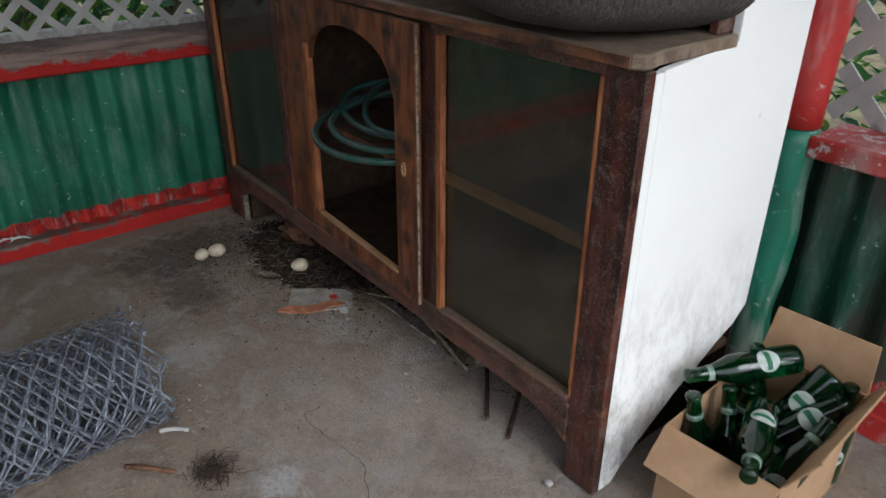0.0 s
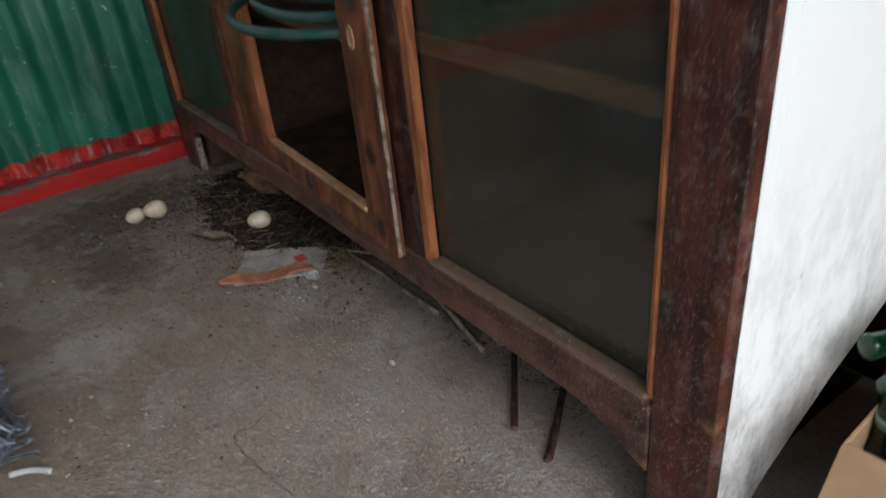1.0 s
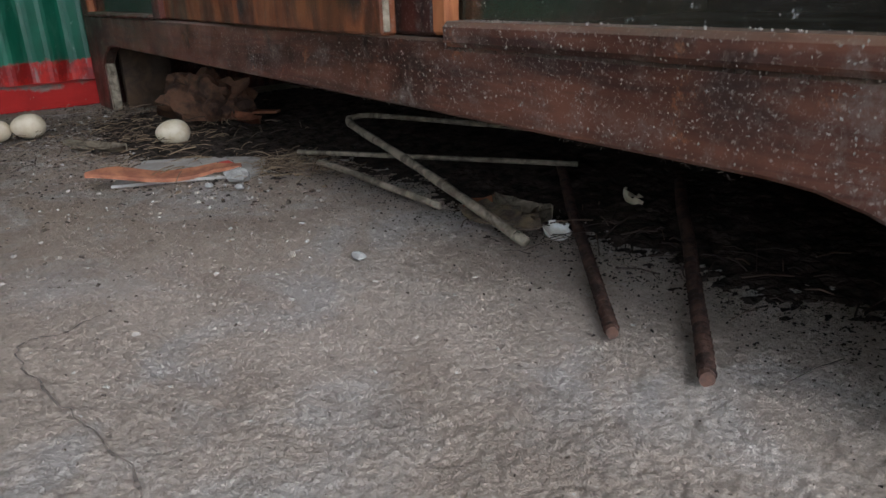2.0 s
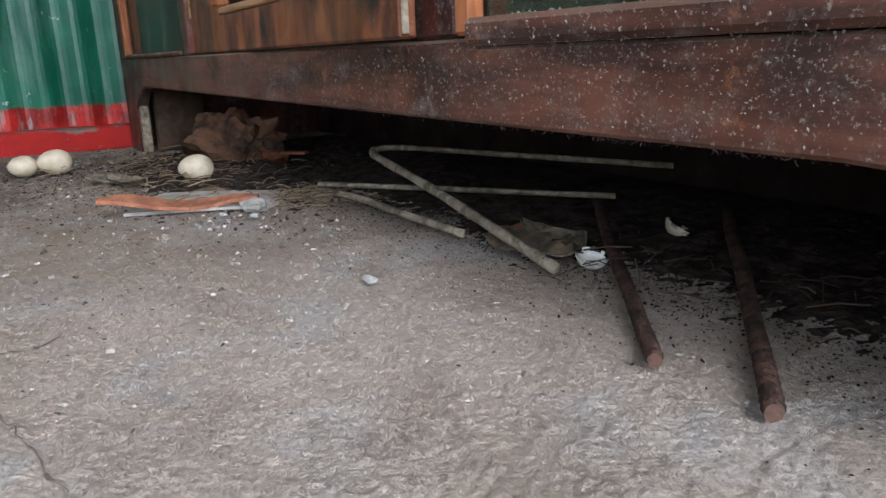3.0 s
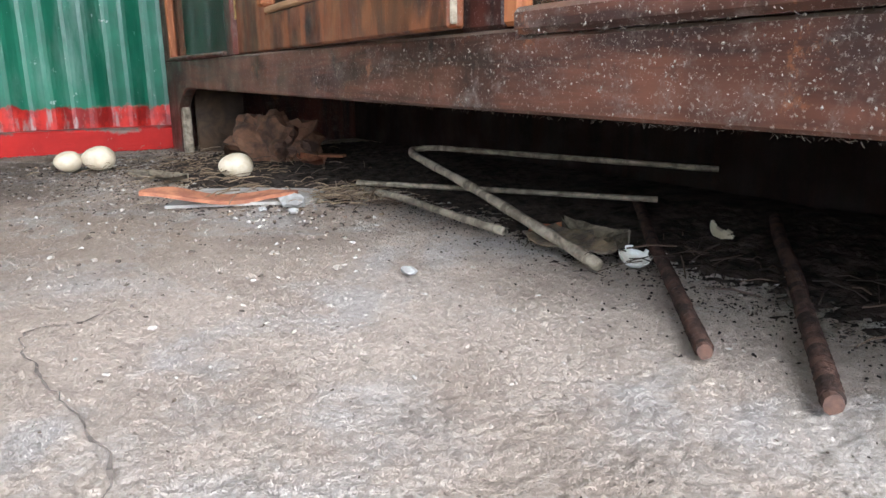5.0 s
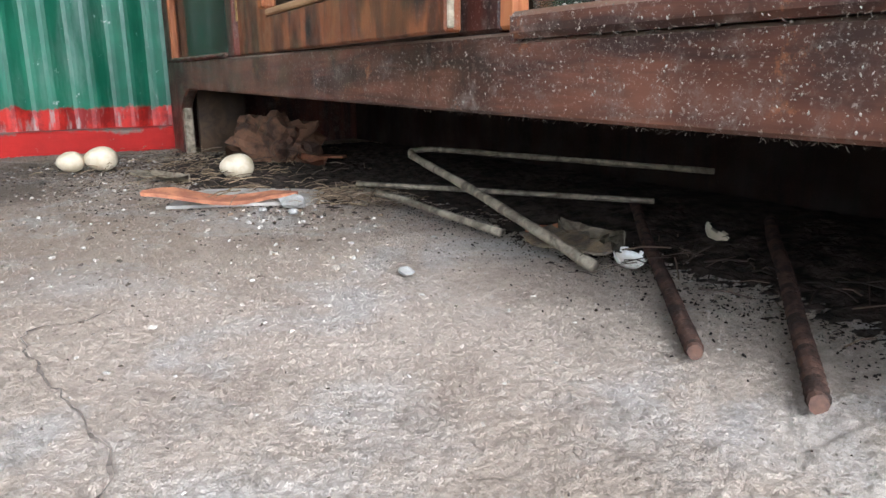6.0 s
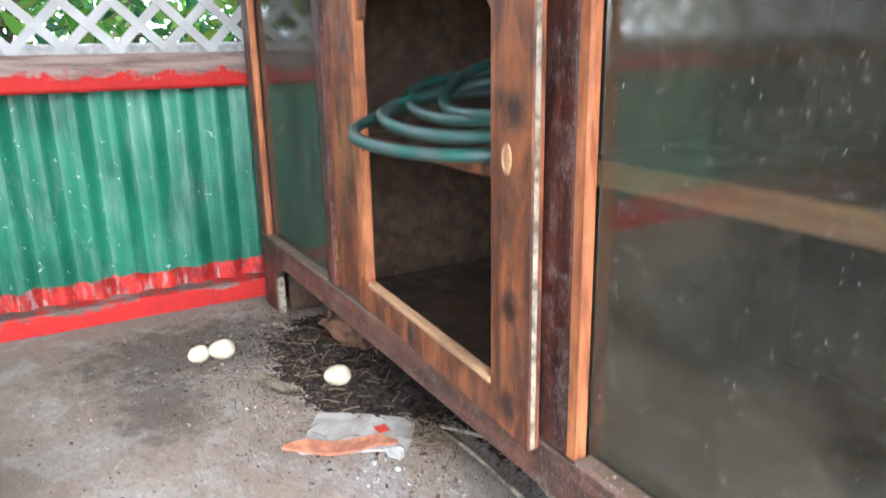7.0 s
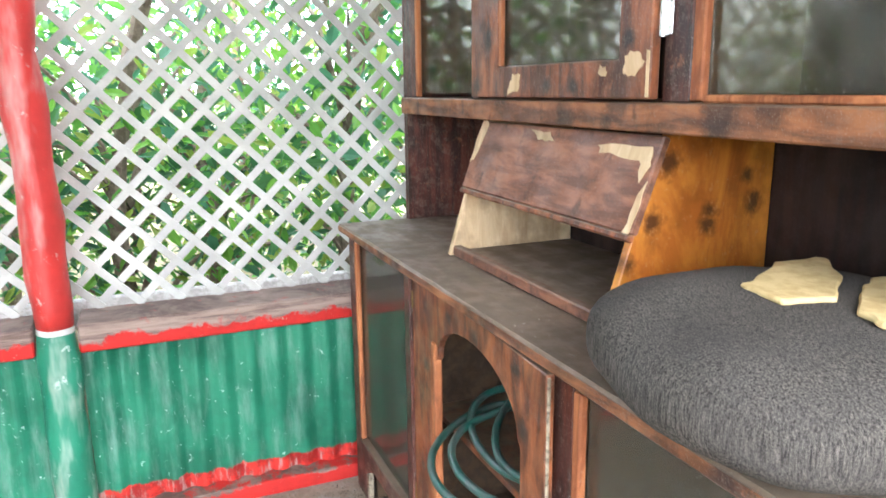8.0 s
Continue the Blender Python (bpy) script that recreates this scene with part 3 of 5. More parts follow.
def lattice_slats(parent, along, a, b, at, z0, z1, name="slat", step=0.122, wide=0.026, thick=0.006, phase=None):
    """Two layers of slats at 45 degrees, cut off at the frame."""
    for layer, lean in ((0, 1), (1, -1)):
        s = a - (z1 - z0)
        if phase:
            s = phase[layer] + step * math.floor((s - phase[layer]) / step)
        while s < b + (z1 - z0):
            lo, hi = 0.0, z1 - z0
            if lean > 0:
                lo, hi = max(lo, a - s), min(hi, b - s)
            else:
                lo, hi = max(lo, s - b), min(hi, s - a)
            if hi - lo > 0.06:
                j = random.uniform(-0.004, 0.004)
                c0, c1 = (s + lean * lo + j, z0 + lo), (s + lean * hi - j, z0 + hi)
                e = wide * 0.7071 / 2
                off = ((-lean * e, e), (lean * e, -e))
                ring = [(c0[0] + off[0][0], c0[1] + off[0][1]), (c0[0] + off[1][0], c0[1] + off[1][1]), (c1[0] + off[1][0], c1[1] + off[1][1]), (c1[0] + off[0][0], c1[1] + off[0][1])]
                d0 = at + layer * (thick + 0.001)
                bm = bmesh.new()
                loops = []
                for d in (d0, d0 + thick):
                    loops.append([bm.verts.new((d, p[0], p[1]) if along == "y" else (p[0], d, p[1])) for p in ring])
                for f in (loops[0][::-1], loops[1], *[(loops[0][i], loops[0][(i + 1) % 4], loops[1][(i + 1) % 4], loops[1][i]) for i in range(4)]):
                    bm.faces.new(f)
                bmesh.ops.recalc_face_normals(bm, faces=bm.faces)
                part(name, bm, LATTICE, parent)
            s += step


west = holder("wall_west", "low green corrugated wall with a weathered sill and white lattice above", "wall", kind="structure")
part("corrugated_sheet", corrugated("y", -0.76, NORTH, WEST - 0.012, 0.045, 0.548), SHEET, west, "green painted corrugated iron with a red bottom edge")
part("corrugated_sheet", corrugated("y", SOUTH, -0.84, WEST - 0.012, 0.045, 0.548), SHEET, west)
part("sill", roughen(box(-0.265, -0.10, -0.757, NORTH - 0.06, 0.545, 0.626, 0.006), 0.002, 12), SILL, west, "weathered grey timber sill with red paint on its edge")
part("sill", roughen(box(-0.265, -0.11, SOUTH, -0.866, 0.545, 0.626, 0.006), 0.002, 12), SILL, west)
part("bottom_rail", roughen(box(-0.22, -0.092, -0.752, NORTH - 0.06, -0.005, 0.047, 0.004), 0.002, 14), RAIL, west, "red painted timber rail on the floor")
part("bottom_rail", roughen(box(-0.22, -0.10, SOUTH, -0.845, -0.005, 0.047, 0.004), 0.002, 14), RAIL, west)
part("kick_board", roughen(box(-0.30, -0.275, SOUTH, NORTH, 0.56, 0.652, 0.005), 0.004, 18), STONE, west, "flaking whitewashed board behind the lattice")
lattice_slats(west, "y", -0.80, NORTH, -0.262, 0.626, 2.0, step=0.1115, wide=0.0225, phase=(-0.715, -0.247))
lattice_slats(west, "y", SOUTH, -0.82, -0.262, 0.626, 2.0, step=0.1115, wide=0.0225, phase=(-0.715, -0.247))

north = holder("wall_north", "low green corrugated wall with a red rail and white lattice", "wall", kind="structure")
part("corrugated_sheet", corrugated("x", WEST, EAST, NORTH + 0.02, 0.045, 0.56, 0.1, 0.014, -1), SHEET_SHADED, north, "green corrugated iron toned down for its shade and grime")
part("sill", roughen(box(1.652, EAST, 0.590, 0.745, 0.566, 0.612, 0.005), 0.004, 14), RED_CHIPPED, north, "chipped red timber rail")
part("sill", roughen(box(WEST, 1.555, 0.60, 0.745, 0.553, 0.612, 0.005), 0.003, 14), SILL, north)
part("bottom_rail", box(WEST, 1.655, 0.62, 0.72, -0.005, 0.06, 0.004), RED, north)
part("bottom_rail", roughen(box(1.66, EAST, 0.60, 0.72, -0.005, 0.06, 0.004), 0.002, 14), RED, north)
lattice_slats(north, "x", -0.2, 1.58, 0.735, 0.612, 2.0)
lattice_slats(north, "x", 1.62, 3.0, 0.735, 0.612, 2.0, step=0.125, wide=0.034)

south = holder("wall_south", "low green corrugated wall with red sill and lattice", "wall", kind="structure")
part("corrugated_sheet", corrugated("x", WEST, EAST, SOUTH, 0.045, 0.56), SHEET, south)
part("sill", box(WEST, EAST, SOUTH - 0.08, SOUTH + 0.08, 0.56, 0.62, 0.005), RED, south)
lattice_slats(south, "x", WEST, 2.6, SOUTH - 0.03, 0.62, 1.9, step=0.13)


def log_post(x, y, r, lean=(0, 0), line=True):
    """A barked log: red above the sill, green below, a pale line between."""
    t = holder("post", "rough round log post painted red above and green below", "post", "log posts", at=(x, y, 0))

    def stretch_of(z0, z1, mat, name, label, grow=0.0):
        n = 24
        pts = [(lean[0] * (z0 + (z1 - z0) * i / n), lean[1] * (z0 + (z1 - z0) * i / n), z0 + (z1 - z0) * i / n) for i in range(n + 1)]
        radii = [r * (1.08 - 0.07 * p[2]) + grow + 0.006 * noise.noise(Vector((x * 3, y * 3, p[2] * 9))) for p in pts]
        bm = tube(pts, r, 18, radii=radii)
        for v in bm.verts:
            v.co += Vector((noise.noise(Vector((v.co.x * 18 + x, v.co.y * 18, v.co.z * 7))), noise.noise(Vector((v.co.x * 18, v.co.y * 18 + 9, v.co.z * 7))), 0)) * 0.011
        smooth(part(name, bm, mat, t, label))

    stretch_of(-0.01, 0.618, GREEN, "lower_log", "green painted lower part")
    if line:
        stretch_of(0.612, 0.628, LATTICE, "paint_line", "pale line of bare paint", 0.0008)
    stretch_of(0.622, 2.36, RED, "upper_log", "red painted upper part")


log_post(-0.115, -0.812, 0.050)
log_post(1.612, 0.612, 0.048, line=False)
log_post(EAST - 0.1, 0.6, 0.05)
log_post(EAST - 0.1, SOUTH + 0.1, 0.05)
log_post(1.2, SOUTH + 0.1, 0.05)


# ---- the dresser ----
dresser = holder("dresser", "old brown varnished dresser with glazed doors and one white painted side", "dresser")
X0, X1, DEEP, TOP = -0.035, 1.657, 0.447, 0.859
HUTCH, HTOP = 0.185, 1.95


def dpart(name, bm, mat, label="", parent=None):
    return part(name, bm, mat, parent or dresser, label)


side_profile = [(0.0, 0.0), (DEEP, 0.0), (DEEP, HTOP), (HUTCH, HTOP), (HUTCH, TOP - 0.012), (0.012, TOP - 0.034), (0.0, TOP - 0.034)]
main_profile = [(0.0415, 0.0), (0.055, 0.0), (0.08, 0.028), (0.12, 0.062), (0.17, 0.098), (0.23, 0.140), (0.30, 0.178), (0.36, 0.214), (0.41, 0.238), (DEEP, 0.275), (DEEP, HTOP), (HUTCH + 0.04, HTOP), (HUTCH + 0.04, TOP - 0.012), (0.0415, TOP - 0.032)]
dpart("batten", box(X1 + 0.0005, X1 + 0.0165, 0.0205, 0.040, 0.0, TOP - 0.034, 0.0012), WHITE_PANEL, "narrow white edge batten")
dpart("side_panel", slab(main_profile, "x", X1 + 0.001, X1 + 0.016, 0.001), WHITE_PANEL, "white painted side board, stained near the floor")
dpart("side_panel", slab(side_profile, "x", X0 - 0.012, X0 - 0.001, 0.001), WOOD_UP)
dpart("back_panel", box(X0, X1, DEEP - 0.012, DEEP - 0.002, 0.0, HTOP, 0), SHADED_BACK, "brown back board, near black to deepen the shade")
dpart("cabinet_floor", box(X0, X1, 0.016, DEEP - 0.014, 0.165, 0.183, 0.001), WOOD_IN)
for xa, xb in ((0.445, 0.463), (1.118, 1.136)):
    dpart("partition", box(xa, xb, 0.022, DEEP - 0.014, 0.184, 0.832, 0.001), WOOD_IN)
# Shelf board darker than its edge, to paint in the shade behind the pane.
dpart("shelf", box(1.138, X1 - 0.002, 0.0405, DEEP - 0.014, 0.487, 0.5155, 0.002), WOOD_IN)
dpart("shelf_edge", box(1.138, X1 - 0.002, 0.03, 0.040, 0.488, 0.514, 0.002), SHELF_EDGE, "pale bare front edge of the shelf")
dpart("shelf", box(0.465, 1.116, 0.06, DEEP - 0.014, 0.458, 0.476, 0.002), WOOD_DOOR)

# front frame
dpart("stile", box(X0, 0.058, -0.002, 0.02, 0.0, 0.1855, 0.002), WOOD_UP)
dpart("stile", box(X0, 0.0125, -0.002, 0.02, 0.186, 0.834, 0.002), WOOD_UP)
dpart("stile", box(1.596, X1 + 0.0168, -0.002, 0.02, 0.0, 0.830, 0.002), WOOD_UP)
dpart("stile", box(0.436, 0.472, -0.001, 0.02, 0.186, 0.834, 0.002), WOOD_UP)
dpart("stile", box(1.112, 1.172, -0.001, 0.02, 0.186, 0.834, 0.003), WOOD_UP)
dpart("top_rail", box(0.013, 1.595, -0.0015, 0.02, 0.812, 0.8335, 0.0015), WOOD_LONG)
for xa, xb in ((0.013, 0.029), (1.1725, 1.193), (1.586, 1.5955)):
    dpart("bead", box(xa, xb, -0.003, 0.012, 0.187, 0.811, 0.003), BEAD, "orange strip of bare wood")
foot_curve = [(0.06 + 0.10 * t, 0.085 + 0.047 * math.sin(t * math.pi / 2)) for t in (0, 0.25, 0.5, 0.75, 1)]
far_curve = [(1.595 - 0.13 * t, 0.0815 + 0.0415 * math.sin(t * math.pi / 2)) for t in (1, 0.8, 0.6, 0.4, 0.2, 0)]
dpart("apron", slab([(0.06, 0.185), *foot_curve, *far_curve, (1.595, 0.179), (1.193, 0.179), (1.193, 0.185)], "y", -0.004, 0.018, 0.0025), WOOD_LONG, "shaped apron board flecked with dust")
dpart("ledge", box(1.194, 1.594, -0.011, 0.016, 0.1797, 0.1985, 0.004), WOOD_LONG, "dusty ledge below the pane")
dpart("ledge", box(0.0295, 0.435, -0.008, 0.016, 0.1855, 0.193, 0.003), WOOD_LONG)
for xa, xb, g in ((0.0295, 0.436, GLASS_GREEN), (1.1935, 1.5857, GLASS)):
    pane = dpart("pane", box(xa, xb, 0.013, 0.016, 0.188, 0.811, 0), g, "dusty glass pane")
dpart("foot", box(0.0585, 0.072, 0.0, 0.018, 0.0, 0.098, 0.002), STICK, "short pale wooden foot")
# Pale block given the dark inside wood because it stands in shade.
dpart("foot_block", box(0.05, 0.066, 0.03, 0.13, 0.0, 0.164, 0.002), WOOD_IN)


def arch_outline(xa, xb, z0, spring, top, n=14):
    mid, half = (xa + xb) / 2, (xb - xa) / 2
    arc = [(mid + (half - 0.012) * math.cos(math.pi * i / n), spring + 0.012 + (top - spring - 0.012) * math.sin(math.pi * i / n) ** 0.92) for i in range(n + 1)]
    return [(xa, z0), (xb, z0), (xb, spring), *arc, (xa, spring)]


# the arched door hangs at its left stile and stands ajar by a finger's width
door = new("door")
door.parent = dresser
tagged(door, "arched door without its glass, ajar, with burn marks")
door.matrix_local = pose(0.466, 0.008, 0, 0, 0, -3.3)
DW = 0.678
opening = arch_outline(0.172, 0.592, 0.234, 0.665, 0.776)
part("door_frame", slab([(0, 0.187), (DW, 0.187), (DW, 0.828), (0, 0.828)], "y", 0.0, 0.015, 0.002, [opening]), WOOD_DOOR, door)
part("edge_strip", box(DW + 0.0005, DW + 0.003, 0.001, 0.007, 0.19, 0.824, 0.001), STICK, door, "pale splintered edge strip")
part("bead", box(0.150, 0.1755, -0.005, 0.014, 0.2445, 0.705, 0.003), BEAD, door, "bare orange edge of the opening")
part("bead", box(0.176, 0.591, -0.0025, 0.014, 0.2345, 0.243, 0.002), SHELF_EDGE, door)
hole_bm = lathe([(0.0135, 0), (0.0135, 0.002), (0.010, 0.003), (0.009, 0.0005)], 16)
bmesh.ops.transform(hole_bm, matrix=pose(0.629, 0.0, 0.512, 90, 0, 0) @ Matrix.Diagonal((0.7, 1.25, 1, 1)), verts=hole_bm.verts)
part("keyhole_plate", hole_bm, SHELF_EDGE, door, "pale oval keyhole")
for z in (0.26, 0.76):
    part("hinge", box(-0.004, 0.012, -0.003, -0.0005, z - 0.022, z + 0.022, 0.0008), BRASS, door, "small brass hinge")

top_outline = [(X0 - 0.01, -0.03), (X1 + 0.008, -0.03), (X1 + 0.026, -0.018), (X1 + 0.026, 0.0), (X1 + 0.017, 0.03), (X1 + 0.017, HUTCH + 0.038), (X1 - 0.001, HUTCH + 0.039), (X1 - 0.001, DEEP - 0.014), (X0 - 0.01, DEEP - 0.014)]
dpart("worktop", slab(top_outline, "z", 0.836, TOP, 0.004), WOOD_TOP, "dusty worn worktop with rounded front edge")
dpart("front_edge", box(X0 - 0.005, X1 + 0.006, -0.0325, -0.0303, 0.838, 0.855, 0.0005), WOOD_BOARD)

# upper glazed part
dpart("hutch_board", box(X0 - 0.004, X1 - 0.001, HUTCH - 0.012, DEEP - 0.014, 1.176, 1.222, 0.003), WOOD_BOARD)
dpart("hutch_side", box(X0, X0 + 0.016, HUTCH, DEEP - 0.014, TOP + 0.001, 1.175, 0.001), WOOD_UP)
dpart("hutch_side", box(X1 - 0.016, X1, HUTCH, DEEP - 0.014, TOP + 0.001, 1.175, 0.001), WOOD_UP)
dpart("hutch_top", box(X0 - 0.02, X1 + 0.03, HUTCH - 0.02, DEEP, HTOP, HTOP + 0.03, 0.003), WOOD_LONG)
for xa, xb, m in ((X0, 0.055, WOOD_UP), (0.43, 0.462, WOOD_UP), (1.106, 1.165, WOOD_UP), (1.60, X1, WOOD_UP)):
    dpart("stile", box(xa, xb, HUTCH, HUTCH + 0.02, 1.223, HTOP - 0.001, 0.002), m)
for xa, xb in ((0.0555, 0.072), (1.1655, 1.19)):
    dpart("bead", box(xa, xb, HUTCH - 0.001, HUTCH + 0.014, 1.224, HTOP - 0.002, 0.003), BEAD)
dpart("bead", box(1.1905, 1.599, HUTCH - 0.001, HUTCH + 0.014, 1.2225, 1.234, 0.003), BEAD)
for xa, xb in ((0.0725, 0.43), (1.1905, 1.5995)):
    dpart("pane", box(xa, xb, HUTCH + 0.012, HUTCH + 0.015, 1.235, HTOP - 0.002, 0), GLASS_UP, "dusty glass pane")
for xa, xb in ((0.44, 0.455), (1.125, 1.14)):
    dpart("partition", box(xa, xb, HUTCH + 0.022, DEEP - 0.014, 1.223, HTOP - 0.001, 0.001), WOOD_IN)
updoor = new("upper_door")
updoor.parent = dresser
tagged(updoor, "glazed upper door with torn veneer and burn marks")
part("door_frame", slab([(0.466, 1.227), (1.10, 1.227), (1.10, HTOP - 0.01), (0.466, HTOP - 0.01)], "y", HUTCH - 0.02, HUTCH - 0.001, 0.0025, [[(0.60, 1.29), (1.02, 1.29), (1.02, 1.86), (0.60, 1.86)]]), WOOD_UPDOOR, updoor)
part("pane", box(0.601, 1.019, HUTCH - 0.010, HUTCH - 0.007, 1.291, 1.859, 0), GLASS_UP, updoor, "dusty glass pane")
part("bead", box(0.601, 0.614, HUTCH - 0.0195, HUTCH - 0.0105, 1.2915, 1.858, 0.002), BEAD, updoor)
for z in (1.345, 1.80):
    part("hinge", tube([(1.107, HUTCH - 0.006, z - 0.026), (1.107, HUTCH - 0.006, z + 0.026)], 0.006, 10, box(1.1015, 1.126, HUTCH - 0.004, HUTCH - 0.0015, z - 0.024, z + 0.024, 0.0006)), CHROME, updoor, "pale chromed hinge")


def torn(points, y, parent, depth=0.0012, seed=0):
    """A ragged pale patch where the veneer is gone, on a face that looks towards -y."""
    ring = []
    for i in range(len(points)):
        a, b = Vector(points[i]), Vector(points[(i + 1) % len(points)])
        for s in range(4):
            p = a.lerp(b, s / 4)
            ring.append((p.x + random.uniform(-1, 1) * 0.003, p.y + random.uniform(-1, 1) * 0.003))
    return part("torn_veneer", slab(ring, "y", y - depth, y), PALE, parent, "ragged pale patch of torn veneer")


torn([(0.645, 1.235), (0.69, 1.24), (0.70, 1.275), (0.668, 1.272), (0.655, 1.255)], HUTCH - 0.0202, updoor)
torn([(1.035, 1.268), (1.065, 1.262), (1.085, 1.285), (1.068, 1.302), (1.04, 1.295)], HUTCH - 0.0202, updoor)
torn([(0.965, 1.265), (0.99, 1.262), (0.99, 1.275), (0.975, 1.28)], HUTCH - 0.0202, updoor)
part("edge_strip", box(1.092, 1.0995, HUTCH - 0.0218, HUTCH - 0.0205, 1.23, 1.30, 0.0003), PALE, updoor)

# sloping bureau box under the upper part
bureau = holder("bureau_box", "small sloping bureau box with a torn brown flap and amber side", "bureau")
profile = [(0.098, TOP + 0.002), (0.147, 1.02), (0.204, 1.172), (DEEP - 0.016, 1.172), (DEEP - 0.016, TOP + 0.002)]
part("side_panel", slab(profile, "x", 1.086, 1.104, 0.002), AMBER, bureau, "amber pine side with dark knots")
part("side_panel", slab(profile, "x", 0.474, 0.492, 0.002), PALE, bureau, "pale wooden side")
part("base_rail", box(0.4925, 1.0855, 0.104, 0.126, TOP + 0.002, TOP + 0.026, 0.003), WOOD_FLAP, bureau)
part("base_board", box(0.4925, 1.0855, 0.127, DEEP - 0.017, TOP + 0.002, TOP + 0.014, 0.001), WOOD_TOP, bureau)
flap = new("flap")
flap.parent = bureau
tagged(flap, "brown sloping flap, its veneer torn at the edges")
flap.matrix_local = pose(0, 0.141, 1.019, -20.5, 0, 0)
part("board", box(0.47, 1.107, -0.004, 0.012, 0.0, 0.162, 0.003), WOOD_FLAP, flap)
part("lip", box(0.472, 1.105, -0.008, 0.010, -0.013, -0.0005, 0.003), WOOD_DOOR, flap)
torn([(0.95, 0.137), (1.09, 0.14), (1.10, 0.11), (1.085, 0.085), (1.07, 0.118), (0.96, 0.124)], -0.0041, flap)
torn([(0.70, 0.152), (0.78, 0.15), (0.80, 0.132), (0.74, 0.134)], -0.0041, flap)
torn([(0.472, 0.06), (0.49, 0.07), (0.51, 0.15), (0.495, 0.165), (0.474, 0.16)], -0.0041, flap)
torn([(1.088, 0.0), (1.106, 0.0), (1.106, 0.09), (1.095, 0.06)], -0.0041, flap)


# ---- things on and in the dresser ----
def cushion():
    bm = bmesh.new()
    n, m = 64, 28
    rings = []
    for j in range(m + 1):
        v = -math.pi / 2 + math.pi * j / m
        cv, sv = abs(math.cos(v)) ** 0.55, math.copysign(abs(math.sin(v)) ** 0.75, math.sin(v))
        ring = []
        for i in range(n):
            u = 2 * math.pi * i / n
            cx, cy = math.copysign(abs(math.cos(u)) ** 0.78, math.cos(u)), math.copysign(abs(math.sin(u)) ** 0.78, math.sin(u))
            p = Vector((0.252 * cx * cv, 0.24 * cy * cv, 0.0705 * sv))
            p += Vector((0, 0, 0.006 * noise.noise(p * 9)))
            ring.append(bm.verts.new(p))
        rings.append(ring)
    for a, b in zip(rings, rings[1:]):
        for i in range(n):
            bm.faces.new((a[i], a[(i + 1) % n], b[(i + 1) % n], b[i]))
    bmesh.ops.remove_doubles(bm, verts=bm.verts, dist=0.0005)
    low = min(v.co.z for v in bm.verts)
    for v in bm.verts:
        v.co.z = max(v.co.z - low, 0.0)
    ob = place("seat_cushion", bm, FABRIC)
    ob.matrix_world = pose(1.432, 0.146, TOP + 0.001, 0, 0, -12)
    smooth(ob)
    return tagged(ob, "thick dark grey woven seat cushion lying on the worktop", "cushion")


cushion()


def foam(outline, z, seed):
    """A flat torn scrap with a nibbled edge."""
    ring = []
    for i in range(len(outline)):
        a, b = Vector((*outline[i], 0)), Vector((*outline[(i + 1) % len(outline)], 0))
        for q in range(5):
            p = a.lerp(b, q / 5)
            ring.append((p.x + 0.014 + 0.007 * noise.noise(p * 45 + Vector((seed, 0, 0))), p.y + 0.007 * noise.noise(p * 45 + Vector((0, seed, 4)))))
    ob = place("foam_scrap", slab(ring, "z", z, z + 0.008, 0.0025), FOAM)
    return tagged(ob, "torn scrap of yellow foam on the cushion", "foam", "foam scraps")


foam([(1.343, 0.114), (1.337, 0.143), (1.285, 0.235), (1.285, 0.315), (1.307, 0.315), (1.372, 0.256), (1.440, 0.164), (1.419, 0.098)], 1.000, 1.3)
foam([(1.412, 0.238), (1.395, 0.29), (1.41, 0.315), (1.48, 0.28), (1.55, 0.16), (1.525, 0.127), (1.484, 0.138)], 1.000, 4.1)


def hose():
    t = holder("garden_hose", "coiled green garden hose hanging out of the arched door", "hose")
    random.seed(5)
    for k, (cx, cy, cz, rx, ry, lean) in enumerate(((0.868, 0.085, 0.530, 0.205, 0.175, 7), (0.895, 0.100, 0.552, 0.182, 0.155, 9), (0.840, 0.150, 0.566, 0.190, 0.140, 12), (0.895, 0.165, 0.582, 0.165, 0.140, 16))):
        pts = []
        for i in range(61):
            a = 2 * math.pi * i / 60
            wave = 0.006 * math.sin(3 * a + 1.7 * k) + random.uniform(-0.0006, 0.0006)
            pts.append((cx + (rx + wave) * math.cos(a), cy + (ry + wave) * math.sin(a) * math.cos(radians(lean)), cz + (ry + wave) * math.sin(a) * math.sin(radians(lean)) + 0.5 * wave - 0.05 * rx * math.cos(a)))
        pts[-1] = pts[0]
        smooth(part("coil", tube(pts, 0.0082, 10, ends=False), HOSE, t))
    return t


hose()


